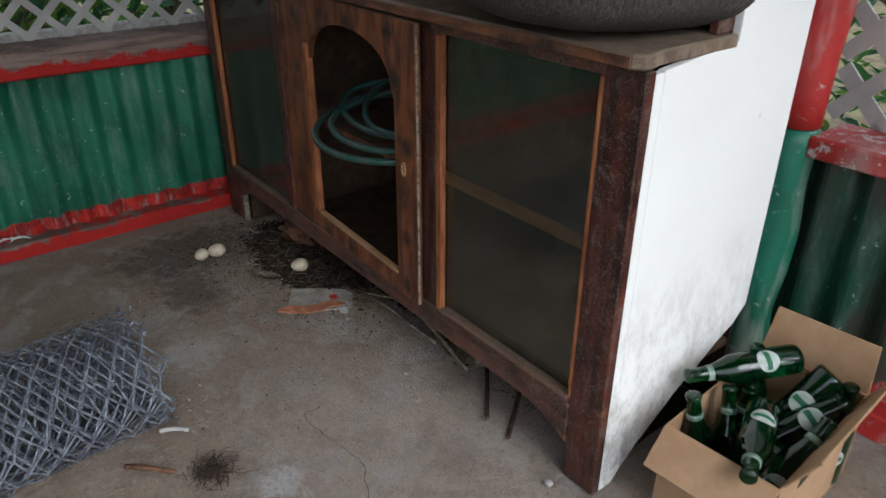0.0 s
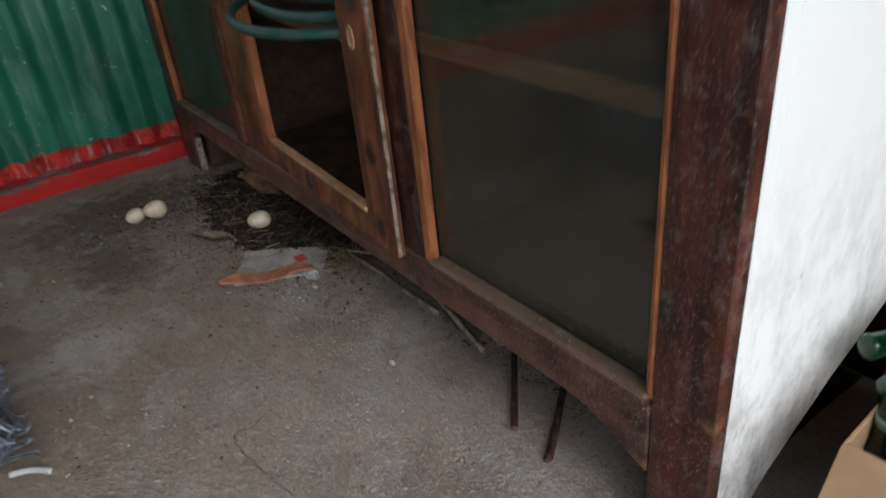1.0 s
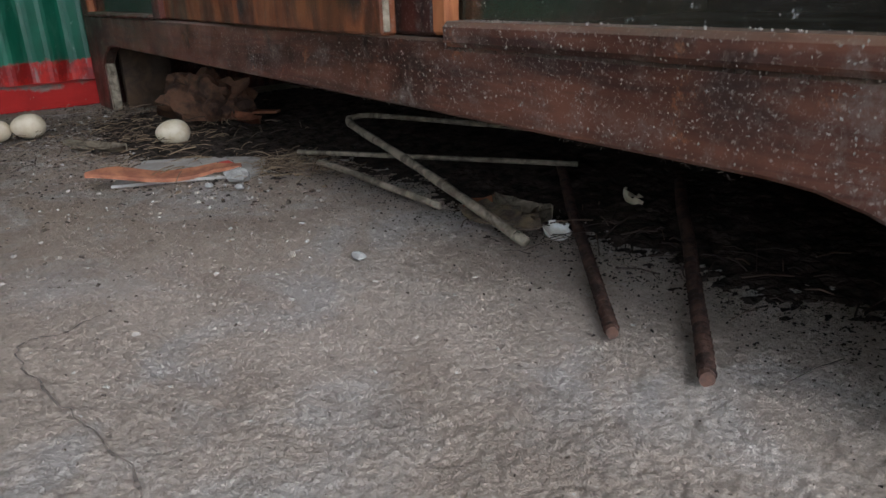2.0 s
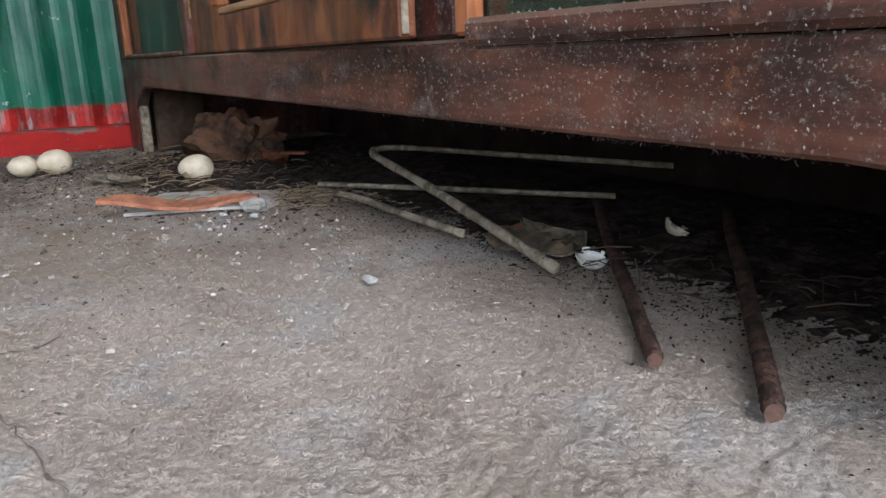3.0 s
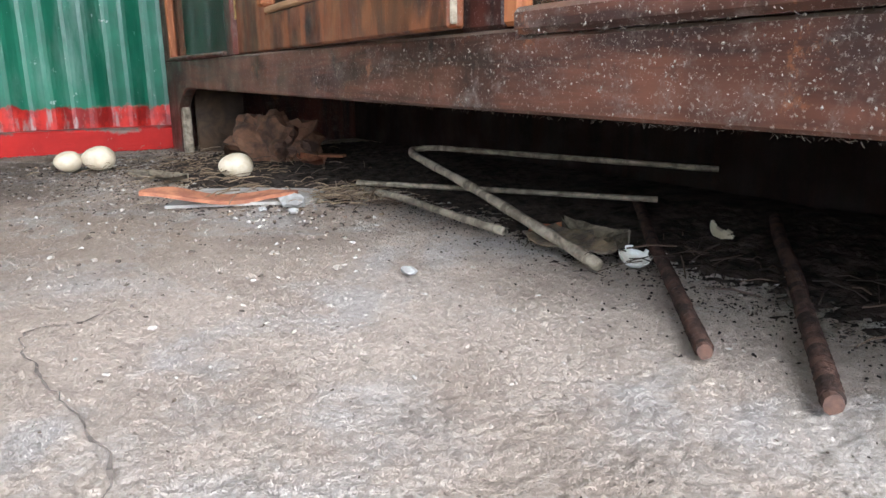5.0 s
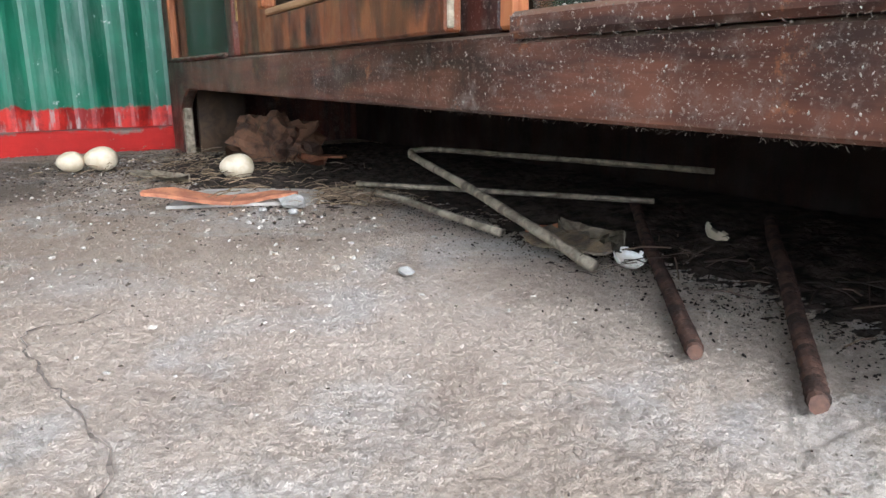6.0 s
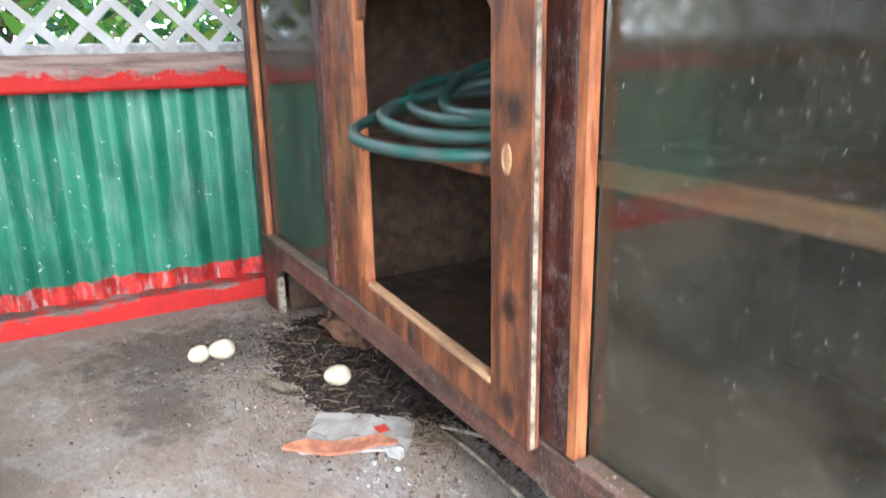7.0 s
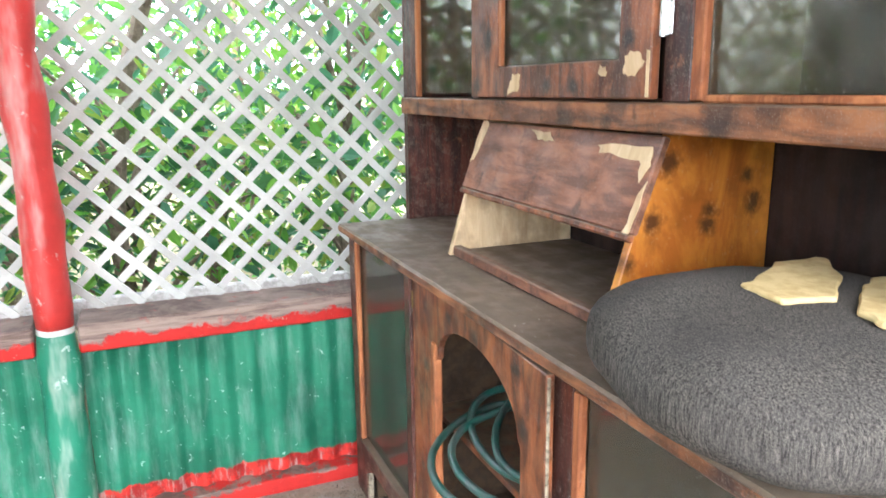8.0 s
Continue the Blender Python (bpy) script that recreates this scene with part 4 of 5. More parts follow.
# ---- cardboard box of bottles beside the dresser ----
def carton():
    t = holder("cardboard_box", "open brown cardboard box full of empty green bottles", "box", at=(1.854, 0.256, 0.0))
    t.rotation_euler = (0, 0, radians(4))
    w, d, h, k = 0.106, 0.18, 0.205, 0.004
    part("bottom", box(-w, w, -d, d, 0.001, 0.005, 0), CARD, t)
    part("side", box(-w, -w + k, -d, d, 0.0055, h, 0.001), CARD, t)
    part("side", box(w - k, w, -d, d, 0.0055, h, 0.001), CARD, t)
    part("side", box(-w + k, w - k, -d, -d + k, 0.0055, h, 0.001), CARD, t)
    part("side", box(-w + k, w - k, d - k, d, 0.0055, h, 0.001), CARD, t)
    for m, size, label in (
        (pose(0, -d, h, 212, 0, 0), (2 * w, 0.085), "flap folded out and down"),
        (pose(0, d, h, 78, 0, 0), (2 * w, 0.098), "flap standing up"),
        (pose(w, 0, h, 0, -62, 0) @ pose(0, 0, 0, 0, 0, -90), (2 * d - 0.02, 0.085), "flap standing up"),
    ):
        a, b = size
        bm = slab([(-a / 2, 0.001), (a / 2, 0.001), (a / 2 - 0.008, b), (-a / 2 + 0.008, b)], "z", -0.002, 0.002, 0.0008)
        f = part("flap", bm, CARD, t, label)
        f.matrix_local = m
    return t


carton()
profile_b = [(0.027, 0.0), (0.0295, 0.004), (0.030, 0.012), (0.030, 0.125), (0.028, 0.143), (0.021, 0.160), (0.0155, 0.178), (0.0135, 0.20), (0.0130, 0.222), (0.0145, 0.224), (0.0145, 0.229), (0.0125, 0.231)]


def bottle(name="beer_bottle"):
    t = holder(name, "empty green glass bottle with a white oval label", "bottle", "bottles in the box")
    smooth(part("glass", lathe(profile_b, 22), BOTTLE, t))
    lab = bmesh.new()
    n, m = 10, 8
    grid = []
    for i in range(n + 1):
        row = []
        for j in range(m + 1):
            a, b = -1 + 2 * i / n, -1 + 2 * j / m
            q = math.sqrt(max(0, 1 - 0.5 * b * b)) * a, math.sqrt(max(0, 1 - 0.5 * a * a)) * b
            ang = q[0] * 0.78
            row.append(lab.verts.new((0.0305 * math.cos(ang), 0.0305 * math.sin(ang), 0.075 + 0.022 * q[1])))
        grid.append(row)
    for i in range(n):
        for j in range(m):
            lab.faces.new((grid[i][j], grid[i + 1][j], grid[i + 1][j + 1], grid[i][j + 1]))
    label = smooth(part("label", lab, PAPER, t, "white oval paper label"))
    band = bmesh.new()
    rows = [[band.verts.new((0.0309 * math.cos(a), 0.0309 * math.sin(a), z)) for a in [-0.62 + 1.24 * i / 8 for i in range(9)]] for z in (0.069, 0.080)]
    for i in range(8):
        band.faces.new((rows[0][i], rows[0][i + 1], rows[1][i + 1], rows[1][i]))
    part("print", band, INK, label, "dark green printed band")
    smooth(part("neck_label", lathe([(0.0158, 0.180), (0.0150, 0.190), (0.0150, 0.191)], 16), NECK, t, "small neck label"))
    return t


def aim(base, neck, face=(0.35, -0.6, 0.7)):
    """A pose for a bottle that lies with its foot at base, its mouth towards neck and its label towards face."""
    z = (Vector(neck) - Vector(base)).normalized()
    x = (Vector(face) - z * Vector(face).dot(z)).normalized()
    m = Matrix((x, z.cross(x), z)).transposed().to_4x4()
    return Matrix.Translation(base) @ m


first_bottle = bottle()


def by_mouth(mouth, towards):
    """A bottle whose mouth is at one point and whose body runs towards another."""
    run = (Vector(towards) - Vector(mouth)).normalized() * 0.231
    return aim(Vector(mouth) + run, mouth)


first_bottle.matrix_world = by_mouth((1.716, 0.189, 0.228), (1.805, 0.363, 0.238))
for mouth, towards in (
    ((1.769, 0.130, 0.248), (1.788, 0.150, 0.10)),
    ((1.783, 0.231, 0.226), (1.816, 0.202, 0.10)),
    ((1.934, 0.044, 0.228), (1.830, 0.285, 0.192)),
    ((1.820, 0.270, 0.065), (1.895, 0.386, 0.245)),
    ((1.952, 0.272, 0.236), (1.936, 0.165, 0.15)),
    ((1.771, 0.330, 0.270), (1.783, 0.335, 0.10)),
    ((1.830, 0.205, 0.100), (1.899, 0.325, 0.172)),
    ((1.930, 0.395, 0.240), (1.925, 0.400, 0.0)),
    ((1.857, 0.405, 0.215), (1.862, 0.400, 0.0)),
    ((1.800, 0.300, 0.060), (1.935, 0.130, 0.060)),
    ((1.925, 0.100, 0.120), (1.860, 0.300, 0.110)),
    ((1.795, 0.290, 0.200), (1.790, 0.260, 0.0)),
):
    copy_thing(first_bottle, by_mouth(mouth, towards))


# ---- on the floor ----
def egg(x, y, size, roll, turn, tone=SHELL):
    bm = bmesh.new()
    bmesh.ops.create_uvsphere(bm, u_segments=28, v_segments=18, radius=1)
    for v in bm.verts:
        f = 1 - 0.13 * v.co.z
        v.co = Vector((v.co.x * 0.0215 * f, v.co.y * 0.0215 * f, v.co.z * 0.028)) * size
    ob = smooth(place("egg", bm, tone))
    ob.matrix_world = pose(x, y, 0.0212 * size, 90, roll, turn)
    return tagged(ob, "pale cream hen's egg lying in the floor litter", "egg", "eggs on the floor")


egg(0.511, -0.022, 0.93, 8, -22)
egg(0.266, -0.186, 0.97, -6, -12)
egg(0.258, -0.233, 0.82, 5, 20)


def eggshell(x, y, r, turn, tilt, mat):
    bm = bmesh.new()
    bmesh.ops.create_uvsphere(bm, u_segments=24, v_segments=14, radius=r)
    cut = [v for v in bm.verts if v.co.z > r * (-0.2 + 0.22 * noise.noise(Vector((math.atan2(v.co.y, v.co.x) * 2.2, x * 30, 1))))]
    bmesh.ops.delete(bm, geom=cut, context="VERTS")
    bmesh.ops.solidify(bm, geom=bm.faces[:], thickness=0.0008)
    ob = smooth(place("eggshell", bm, mat))
    ob.matrix_world = pose(x, y, r * 0.85, tilt, 10, turn)
    return tagged(ob, "broken half of an empty eggshell", "eggshell", "broken eggshells")


eggshell(1.218, 0.101, 0.0145, 40, 14, SHELL_IN)
eggshell(1.203, 0.236, 0.016, 120, 30, SHELL)


def rebar(a, b, r):
    t = holder("steel_bar", "rusty ribbed reinforcing bar sticking out from under the dresser", "steel bar", "rusty bars")
    a, b = Vector(a), Vector(b)
    n = int((b - a).length / 0.0021)
    radii = [r * (1.0 + (0.34 if i % 4 == 0 else -0.08) + 0.10 * noise.noise(Vector((i * 0.4, r * 900, 2)))) for i in range(n + 1)]
    pts = [a.lerp(b, i / n) + Vector(noise.noise_vector(a.lerp(b, i / n) * 6)) * 0.003 for i in range(n + 1)]
    smooth(part("bar", tube(pts, r, 12, radii=radii), RUST, t))
    d = (a - b).normalized()
    part("cut_end", roughen(tube([pts[0] + d * 0.0005, pts[0] + d * 0.006], r * 1.05, 10), 0.001, 160), RUST_END, t, "pale cut end")


rebar((1.377, -0.015, 0.006), (1.05, 0.275, 0.012), 0.0042)
rebar((1.453, -0.020, 0.007), (1.205, 0.305, 0.013), 0.0045)


def stick(name, pts, r, mat, label, category="stick"):
    ob = smooth(place(name, tube(spline(pts, 6), r, 8), mat))
    return tagged(ob, label, category)


reed = holder("bent_reed", "bent weathered grey reed lying under the dresser", "stick")
near_run = [(1.217, 0.060, 0.006), (1.115, 0.073, 0.021), (0.98, 0.090, 0.040), (0.85, 0.105, 0.056), (0.818, 0.118, 0.060)]
far_run = [(0.8183, 0.1182, 0.0601), (0.835, 0.146, 0.062), (0.97, 0.206, 0.060), (1.15, 0.285, 0.057)]
smooth(part("near_arm", tube(spline(near_run, 8), 0.0046, 10, radii=[0.0052 - 0.00002 * i + 0.0004 * math.sin(i * 1.3) for i in range(33)]), STICK, reed, "splayed end lying on the concrete"))
smooth(part("far_arm", tube(spline(far_run, 8), 0.0042, 10, radii=[0.0036 - 0.00002 * i + 0.0003 * math.sin(i * 1.7) for i in range(25)]), STICK, reed))
stick("branch", [(0.79, 0.056, 0.012), (0.88, 0.060, 0.015), (0.97, 0.062, 0.012), (1.082, 0.067, 0.008)], 0.0042, STICK, "weathered grey stick beside the dresser")
stick("lath", [(0.785, 0.055, 0.020), (0.92, 0.142, 0.021), (1.096, 0.260, 0.021)], 0.0032, STICK, "thin pale lath under the dresser")


def bent_sheet(name, outline, lift, thick, mat, label, category):
    """A thin piece cut to an outline and bowed by a height function."""
    bm = slab(outline, "z", 0, thick)
    bmesh.ops.triangulate(bm, faces=bm.faces[:])
    bmesh.ops.subdivide_edges(bm, edges=bm.edges[:], cuts=2, use_grid_fill=True)
    for v in bm.verts:
        v.co.z += lift(v.co.x, v.co.y)
    return tagged(place(name, bm, mat), label, category)


tile = bent_sheet("broken_tile", [(0.60, -0.095), (0.645, -0.035), (0.70, 0.028), (0.726, 0.035), (0.78, 0.0), (0.794, -0.018), (0.772, -0.055), (0.745, -0.11), (0.712, -0.168), (0.665, -0.14)], lambda x, y: -0.0015 + 0.003 * max(0, 1 - ((x - 0.71) ** 2 + (y + 0.05) ** 2) / 0.012), 0.004, TILE, "broken grey curved clay tile with a red mark", "tile")
mk = part("red_mark", box(0.705, 0.729, -0.034, -0.012, 0.0050, 0.0066, 0.0004), MARK, tile, "small red mark")
bark_pts = [(0.716, -0.196), (0.736, -0.168), (0.754, -0.135), (0.757, -0.095), (0.766, -0.055), (0.79, -0.028)]
bark_wide = [0.005, 0.024, 0.030, 0.027, 0.024, 0.010]
bark_ring = bark_pts + [(x - w, y + 0.5 * w) for (x, y), w in zip(bark_pts[::-1], bark_wide[::-1])]
bent_sheet("bark_strip", bark_ring, lambda x, y: 0.008 + 0.005 * math.sin((y + 0.21) * 40) + 0.25 * max(0, 0.745 - x), 0.0045, BARK, "curled strip of orange bark", "bark")


def stone(x, y, sx, sy, sz, seed, mat=STONE, label="small pale grey stone on the floor"):
    bm = bmesh.new()
    bmesh.ops.create_icosphere(bm, subdivisions=2, radius=1)
    roughen(bm, 0.35, 1.4, seed)
    for v in bm.verts:
        v.co = Vector((v.co.x * sx, v.co.y * sy, max(v.co.z, -0.6) * sz))
    ob = place("stone", bm, mat)
    ob.location = (x, y, sz * 0.55)
    return tagged(ob, label, "stone", "stones")


stone(0.792, -0.034, 0.023, 0.016, 0.010, 2.0)
stone(0.835, -0.05, 0.007, 0.006, 0.004, 5.0)
stone(1.133, -0.064, 0.009, 0.006, 0.003, 8.0)
stone(1.60, -0.045, 0.008, 0.009, 0.006, 3.0)
stone(0.80, -0.075, 0.006, 0.005, 0.003, 6.0)


def dry_leaf(x, y, size, turn, curl, mat, label="curled dry leaf under the dresser"):
    bm = bmesh.new()
    n = 9
    rows = []
    for i in range(n + 1):
        u = -1 + 2 * i / n
        half = 0.45 * math.sqrt(max(0.02, 1 - u * u)) * (1 + 0.25 * noise.noise(Vector((u * 3, x * 50, y * 50))))
        rows.append([bm.verts.new((u * size, w * half * size, size * (curl * w * w * 0.5 + 0.25 * curl * u * u + 0.06 * noise.noise(Vector((u * 4, w * 3, x * 40)))))) for w in (-1, -0.5, 0, 0.5, 1)])
    for a, b in zip(rows, rows[1:]):
        for k in range(4):
            bm.faces.new((a[k], a[k + 1], b[k + 1], b[k]))
    bmesh.ops.solidify(bm, geom=bm.faces[:], thickness=0.0008)
    ob = smooth(place("dry_leaf", bm, mat))
    ob.matrix_world = pose(x, y, 0.003 + 0.04 * size, 6, 4, turn)
    return tagged(ob, label, "leaf", "dry leaves")


scrap = bent_sheet("plastic_scrap", [(1.105, 0.072), (1.13, 0.060), (1.165, 0.062), (1.20, 0.070), (1.215, 0.082), (1.20, 0.094), (1.185, 0.086), (1.17, 0.098), (1.15, 0.088), (1.125, 0.094)], lambda x, y: 0.005 + 0.016 * max(0, (y - 0.058) / 0.04) + 0.006 * noise.noise(Vector((x * 40, y * 40, 2))), 0.0015, SCRAP, "torn dirty yellowish scrap of plastic under the bent reed", "scrap")
bent_sheet("bark_chip", [(0.33, 0.16), (0.36, 0.15), (0.41, 0.20), (0.395, 0.215)], lambda x, y: 0.008, 0.004, BARK, "flat orange chip of bark under the dresser", "bark")
bent_sheet("bark_chip", [(0.40, -0.155), (0.425, -0.165), (0.49, -0.115), (0.475, -0.10)], lambda x, y: 0.007 + 0.004 * math.sin(x * 50), 0.003, STICK, "pale split chip of wood among the eggs", "bark")
dry_leaf(1.165, 0.105, 0.032, 20, 0.9, STICK)
dry_leaf(1.115, 0.095, 0.022, 80, 1.0, BARK)
dry_leaf(1.19, 0.10, 0.02, 130, 1.1, STICK)
dry_leaf(0.33, 0.06, 0.05, 60, 0.7, PAPERBAG)
dry_leaf(0.44, 0.13, 0.04, 10, 0.5, BARK)
dry_leaf(0.50, -0.12, 0.035, 40, 0.5, STICK, "curled dry leaf among the eggs")
dry_leaf(0.30, 0.10, 0.045, 110, 0.8, PAPERBAG)


def feather(x, y, z, turn):
    ob = smooth(place("feather", tube(spline([(0, 0, 0), (0.02, 0.012, 0.006), (0.045, 0.012, 0.004), (0.06, 0.0, 0.002)], 5), 0.003, 6, radii=[0.0012 + 0.0035 * math.sin(math.pi * i / 15) for i in range(16)]), PAPER))
    ob.matrix_world = pose(x, y, z, 0, 0, turn)
    return tagged(ob, "small white feather on the red floor rail", "feather", "feathers")


feather(-0.125, -0.70, 0.0505, 80)
feather(-0.13, -0.745 + 0.01, 0.0505, 95)


def crumpled(x, y):
    bm = bmesh.new()
    bmesh.ops.create_icosphere(bm, subdivisions=4, radius=1)
    for v in bm.verts:
        q = v.co.copy()
        v.co = q * (0.9 + 0.45 * noise.noise(q * 1.9) + 0.55 * abs(noise.noise(q * 3.4)) + 0.22 * abs(noise.noise(q * 9)))
        v.co = Vector((v.co.x * 0.070, v.co.y * 0.055, max(v.co.z, -0.5) * 0.055))
    ob = place("crumpled_paper", bm, PAPERBAG)
    ob.matrix_world = pose(x, y, 0.03, 0, 18, 30)
    return tagged(ob, "crumpled brown paper under the dresser", "paper")


crumpled(0.335, 0.105)


def wire_roll():
    t = holder("wire_mesh_roll", "roll of galvanised diamond wire mesh lying on the floor", "wire mesh")
    random.seed(21)
    for layer, (rx, rz) in enumerate(((0.168, 0.112), (0.160, 0.106), (0.150, 0.098), (0.138, 0.088), (0.122, 0.076), (0.10, 0.062), (0.07, 0.045))):
        n = 2 * round(math.pi * (rx + rz) / 0.050 / 2)
        bm = bmesh.new()
        cz, cx = rz + 0.004 + 0.006 * layer, 0.868
        start = -0.578 - random.uniform(0, 0.03)
        for k in range(n):
            pts, steps = [], 28
            for i in range(steps + 1):
                a = 2 * math.pi * (k + (0.53 if (i + k) % 2 else -0.53)) / n + layer * 0.9
                y = start - 0.027 * i
                wob = 1 + 0.07 * noise.noise(Vector((math.cos(a) * 2, math.sin(a) * 2, y * 5 + layer)))
                pts.append(Vector((cx + rx * wob * math.cos(a) - 0.09 * (y + 0.57), y + 0.025 * noise.noise(Vector((math.cos(a) * 2, math.sin(a) * 2, layer))), cz + rz * wob * math.sin(a))))
            dense = [pts[0] + Vector((random.uniform(-0.012, 0.012), 0.006, random.uniform(-0.008, 0.012)))]
            for p, q in zip(pts, pts[1:]):
                dense += [p.lerp(q, 0.06), p.lerp(q, 0.5), p.lerp(q, 0.94)]
            tube(dense, 0.0021, 5, bm, ends=False)
        part("mesh_layer", bm, WIRE, t)


wire_roll()
stick("twig", [(0.985, -0.61, 0.012), (1.0, -0.585, 0.016), (1.02, -0.56, 0.014)], 0.005, LATTICE, "short white stick beside the wire roll")
stick("twig", [(1.04, -0.70, 0.006), (1.08, -0.665, 0.012), (1.115, -0.625, 0.005)], 0.005, PAPERBAG, "curved brown strip beside the wire roll")


def scatter(name, count, spot, size, mat, label, flat=0.35, kind="stuff", category="litter"):
    """Loose crumbs, each a small bent chip, lying on the floor."""
    verts, faces = [], []
    for _ in range(count):
        x, y = spot()
        s = size()
        a = random.uniform(0, math.pi)
        l, w, h = s, s * random.uniform(0.3, 0.8), s * flat * random.uniform(0.5, 1.2)
        z = floor_height(x, y) - 0.0022
        ca, sa, n = math.cos(a), math.sin(a), len(verts)
        for dx, dy, dz in ((-1, -0.6, 0), (1, -1, 0), (0.8, 1, 0), (-0.9, 0.8, 0), (-0.6, -0.3, 1), (0.5, -0.5, 0.8), (0.6, 0.5, 1), (-0.5, 0.6, 0.7)):
            dx, dy = dx * l / 2 * random.uniform(0.7, 1.1), dy * w / 2 * random.uniform(0.7, 1.1)
            verts.append((x + dx * ca - dy * sa, y + dx * sa + dy * ca, z + dz * h * random.uniform(0.6, 1.2)))
        faces += [(n + 4, n + 5, n + 6, n + 7), (n, n + 1, n + 5, n + 4), (n + 1, n + 2, n + 6, n + 5), (n + 2, n + 3, n + 7, n + 6), (n + 3, n, n + 4, n + 7)]
    me = bpy.data.meshes.new(name)
    me.from_pydata(verts, [], faces)
    me.materials.append(mat)
    return tagged(new(name, me), label, category, kind=kind)


random.seed(31)
scatter("dark_litter", 9500, lambda: (random.gauss(0.38, 0.21), min(0.42, random.gauss(-0.01, 0.13))), lambda: random.uniform(0.0015, 0.0075) * random.uniform(0.4, 1), DEBRIS, "dark crumbs of dirt, bark and flaked paint in front of and under the dresser", 0.25)
# Black crumbs added to deepen the shade below the dresser.
scatter("under_litter", 6000, lambda: (random.uniform(0.1, 1.62), random.uniform(0.08, 0.43)), lambda: random.uniform(0.001, 0.0042), DIRT_AND_SHADE, "dark rubbish crumbs that deepen the shade under the dresser")
def dirt_shade_layer(name, x0, x1, y0, y1, cx, cy, rx, ry, seed, label):
    """A thin, ragged dark sheet, for real dirt and for stand-in shade: it shows where its surface rises above the
    floor.
    """
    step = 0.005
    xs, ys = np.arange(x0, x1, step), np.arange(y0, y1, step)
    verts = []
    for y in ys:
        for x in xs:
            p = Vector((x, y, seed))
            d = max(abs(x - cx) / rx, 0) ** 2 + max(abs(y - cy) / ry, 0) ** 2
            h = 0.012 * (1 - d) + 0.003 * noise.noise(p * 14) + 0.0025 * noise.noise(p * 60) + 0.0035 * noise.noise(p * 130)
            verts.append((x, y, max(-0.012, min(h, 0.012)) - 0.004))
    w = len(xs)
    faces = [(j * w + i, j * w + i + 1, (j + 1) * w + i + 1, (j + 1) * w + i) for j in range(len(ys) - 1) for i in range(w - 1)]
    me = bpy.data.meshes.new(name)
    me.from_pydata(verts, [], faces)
    me.materials.append(SOIL_AND_SHADE)
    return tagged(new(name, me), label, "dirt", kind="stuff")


# Dark sheet laid under the dresser to stand in for its shade.
dirt_shade_layer("shade_under_dresser", 0.08, 1.64, -0.02, 0.430, 1.00, 0.41, 1.25, 0.32, 3.0, "dark sheet standing in for the shade and dirt under the dresser")
dirt_shade_layer("dirt_by_eggs", 0.05, 0.95, -0.26, 0.30, 0.46, 0.06, 0.36, 0.19, 9.0, "dark dirt and droppings round the eggs")
# Dark crumbs that fade the added shade out along its front edge.
scatter("edge_crumbs", 11000, lambda: (random.uniform(0.75, 1.60), 0.21 - abs(random.gauss(0, 0.08))), lambda: random.uniform(0.0008, 0.0032), DIRT_AND_SHADE, "dark crumbs that fade out the added shade under the dresser", 0.5)
scatter("grit", 4200, lambda: (random.uniform(0.1, 1.95), random.uniform(-1.0, 0.35)), lambda: random.uniform(0.0012, 0.004), GRIT, "fine pale and dark grit on the concrete")
scatter("flakes", 260, lambda: (random.uniform(0.0, 1.9), random.uniform(-0.9, 0.25)), lambda: random.uniform(0.003, 0.0065), GRIT, "scattered paint flakes on the concrete", 0.2)


def straws(count, spot, name, label, mat=None):
    bm = bmesh.new()
    for _ in range(count):
        x, y = spot()
        a, l = random.uniform(0, math.pi), random.uniform(0.006, 0.042)
        z = 0.002 + random.uniform(0, 0.012)
        d = Vector((math.cos(a), math.sin(a), random.uniform(-0.15, 0.25))) * l / 2
        c = Vector((x, y, z + abs(d.z)))
        tube([c - d, c + Vector((0, 0, 0.002)), c + d], random.uniform(0.0003, 0.0008), 4, bm)
    return tagged(place(name, bm, mat or STRAW), label, "straw", kind="stuff")


scatter("specks", 300, lambda: (random.uniform(0.1, 0.75), random.uniform(-0.95, 0.05)), lambda: random.uniform(0.0015, 0.008) * random.uniform(0.4, 1), DIRT_AND_SHADE, "dark specks of dirt strewn over the concrete", 0.4)
scatter("bark_litter", 340, lambda: (random.gauss(0.45, 0.2), random.gauss(-0.02, 0.07)), lambda: random.uniform(0.004, 0.012), DEBRIS, "bits of bark and dirt strewn over the concrete", 0.3)
scatter("chips", 420, lambda: (random.uniform(0.05, 1.15), random.uniform(-0.55, 0.06)), lambda: random.uniform(0.002, 0.0055), GRIT, "small pale and dark chips on the concrete before the dresser", 0.5)
scatter("pale_litter", 2000, lambda: (random.gauss(0.44, 0.22), random.gauss(0.0, 0.11)), lambda: random.uniform(0.0015, 0.0075), GRIT, "pale crumbs and chips among the dark litter", 0.4)
scatter("egg_litter", 520, lambda: (random.gauss(0.24, 0.10), random.gauss(-0.18, 0.10)), lambda: random.uniform(0.003, 0.013) * random.uniform(0.4, 1), DEBRIS, "dark flakes of bark and dirt round the pair of eggs", 0.3)
scatter("coarse_chips", 170, lambda: (random.uniform(0.15, 1.2), random.uniform(-0.62, 0.02)), lambda: random.uniform(0.005, 0.013) * random.uniform(0.5, 1), GRIT, "larger pale and dark chips strewn over the concrete", 0.35)
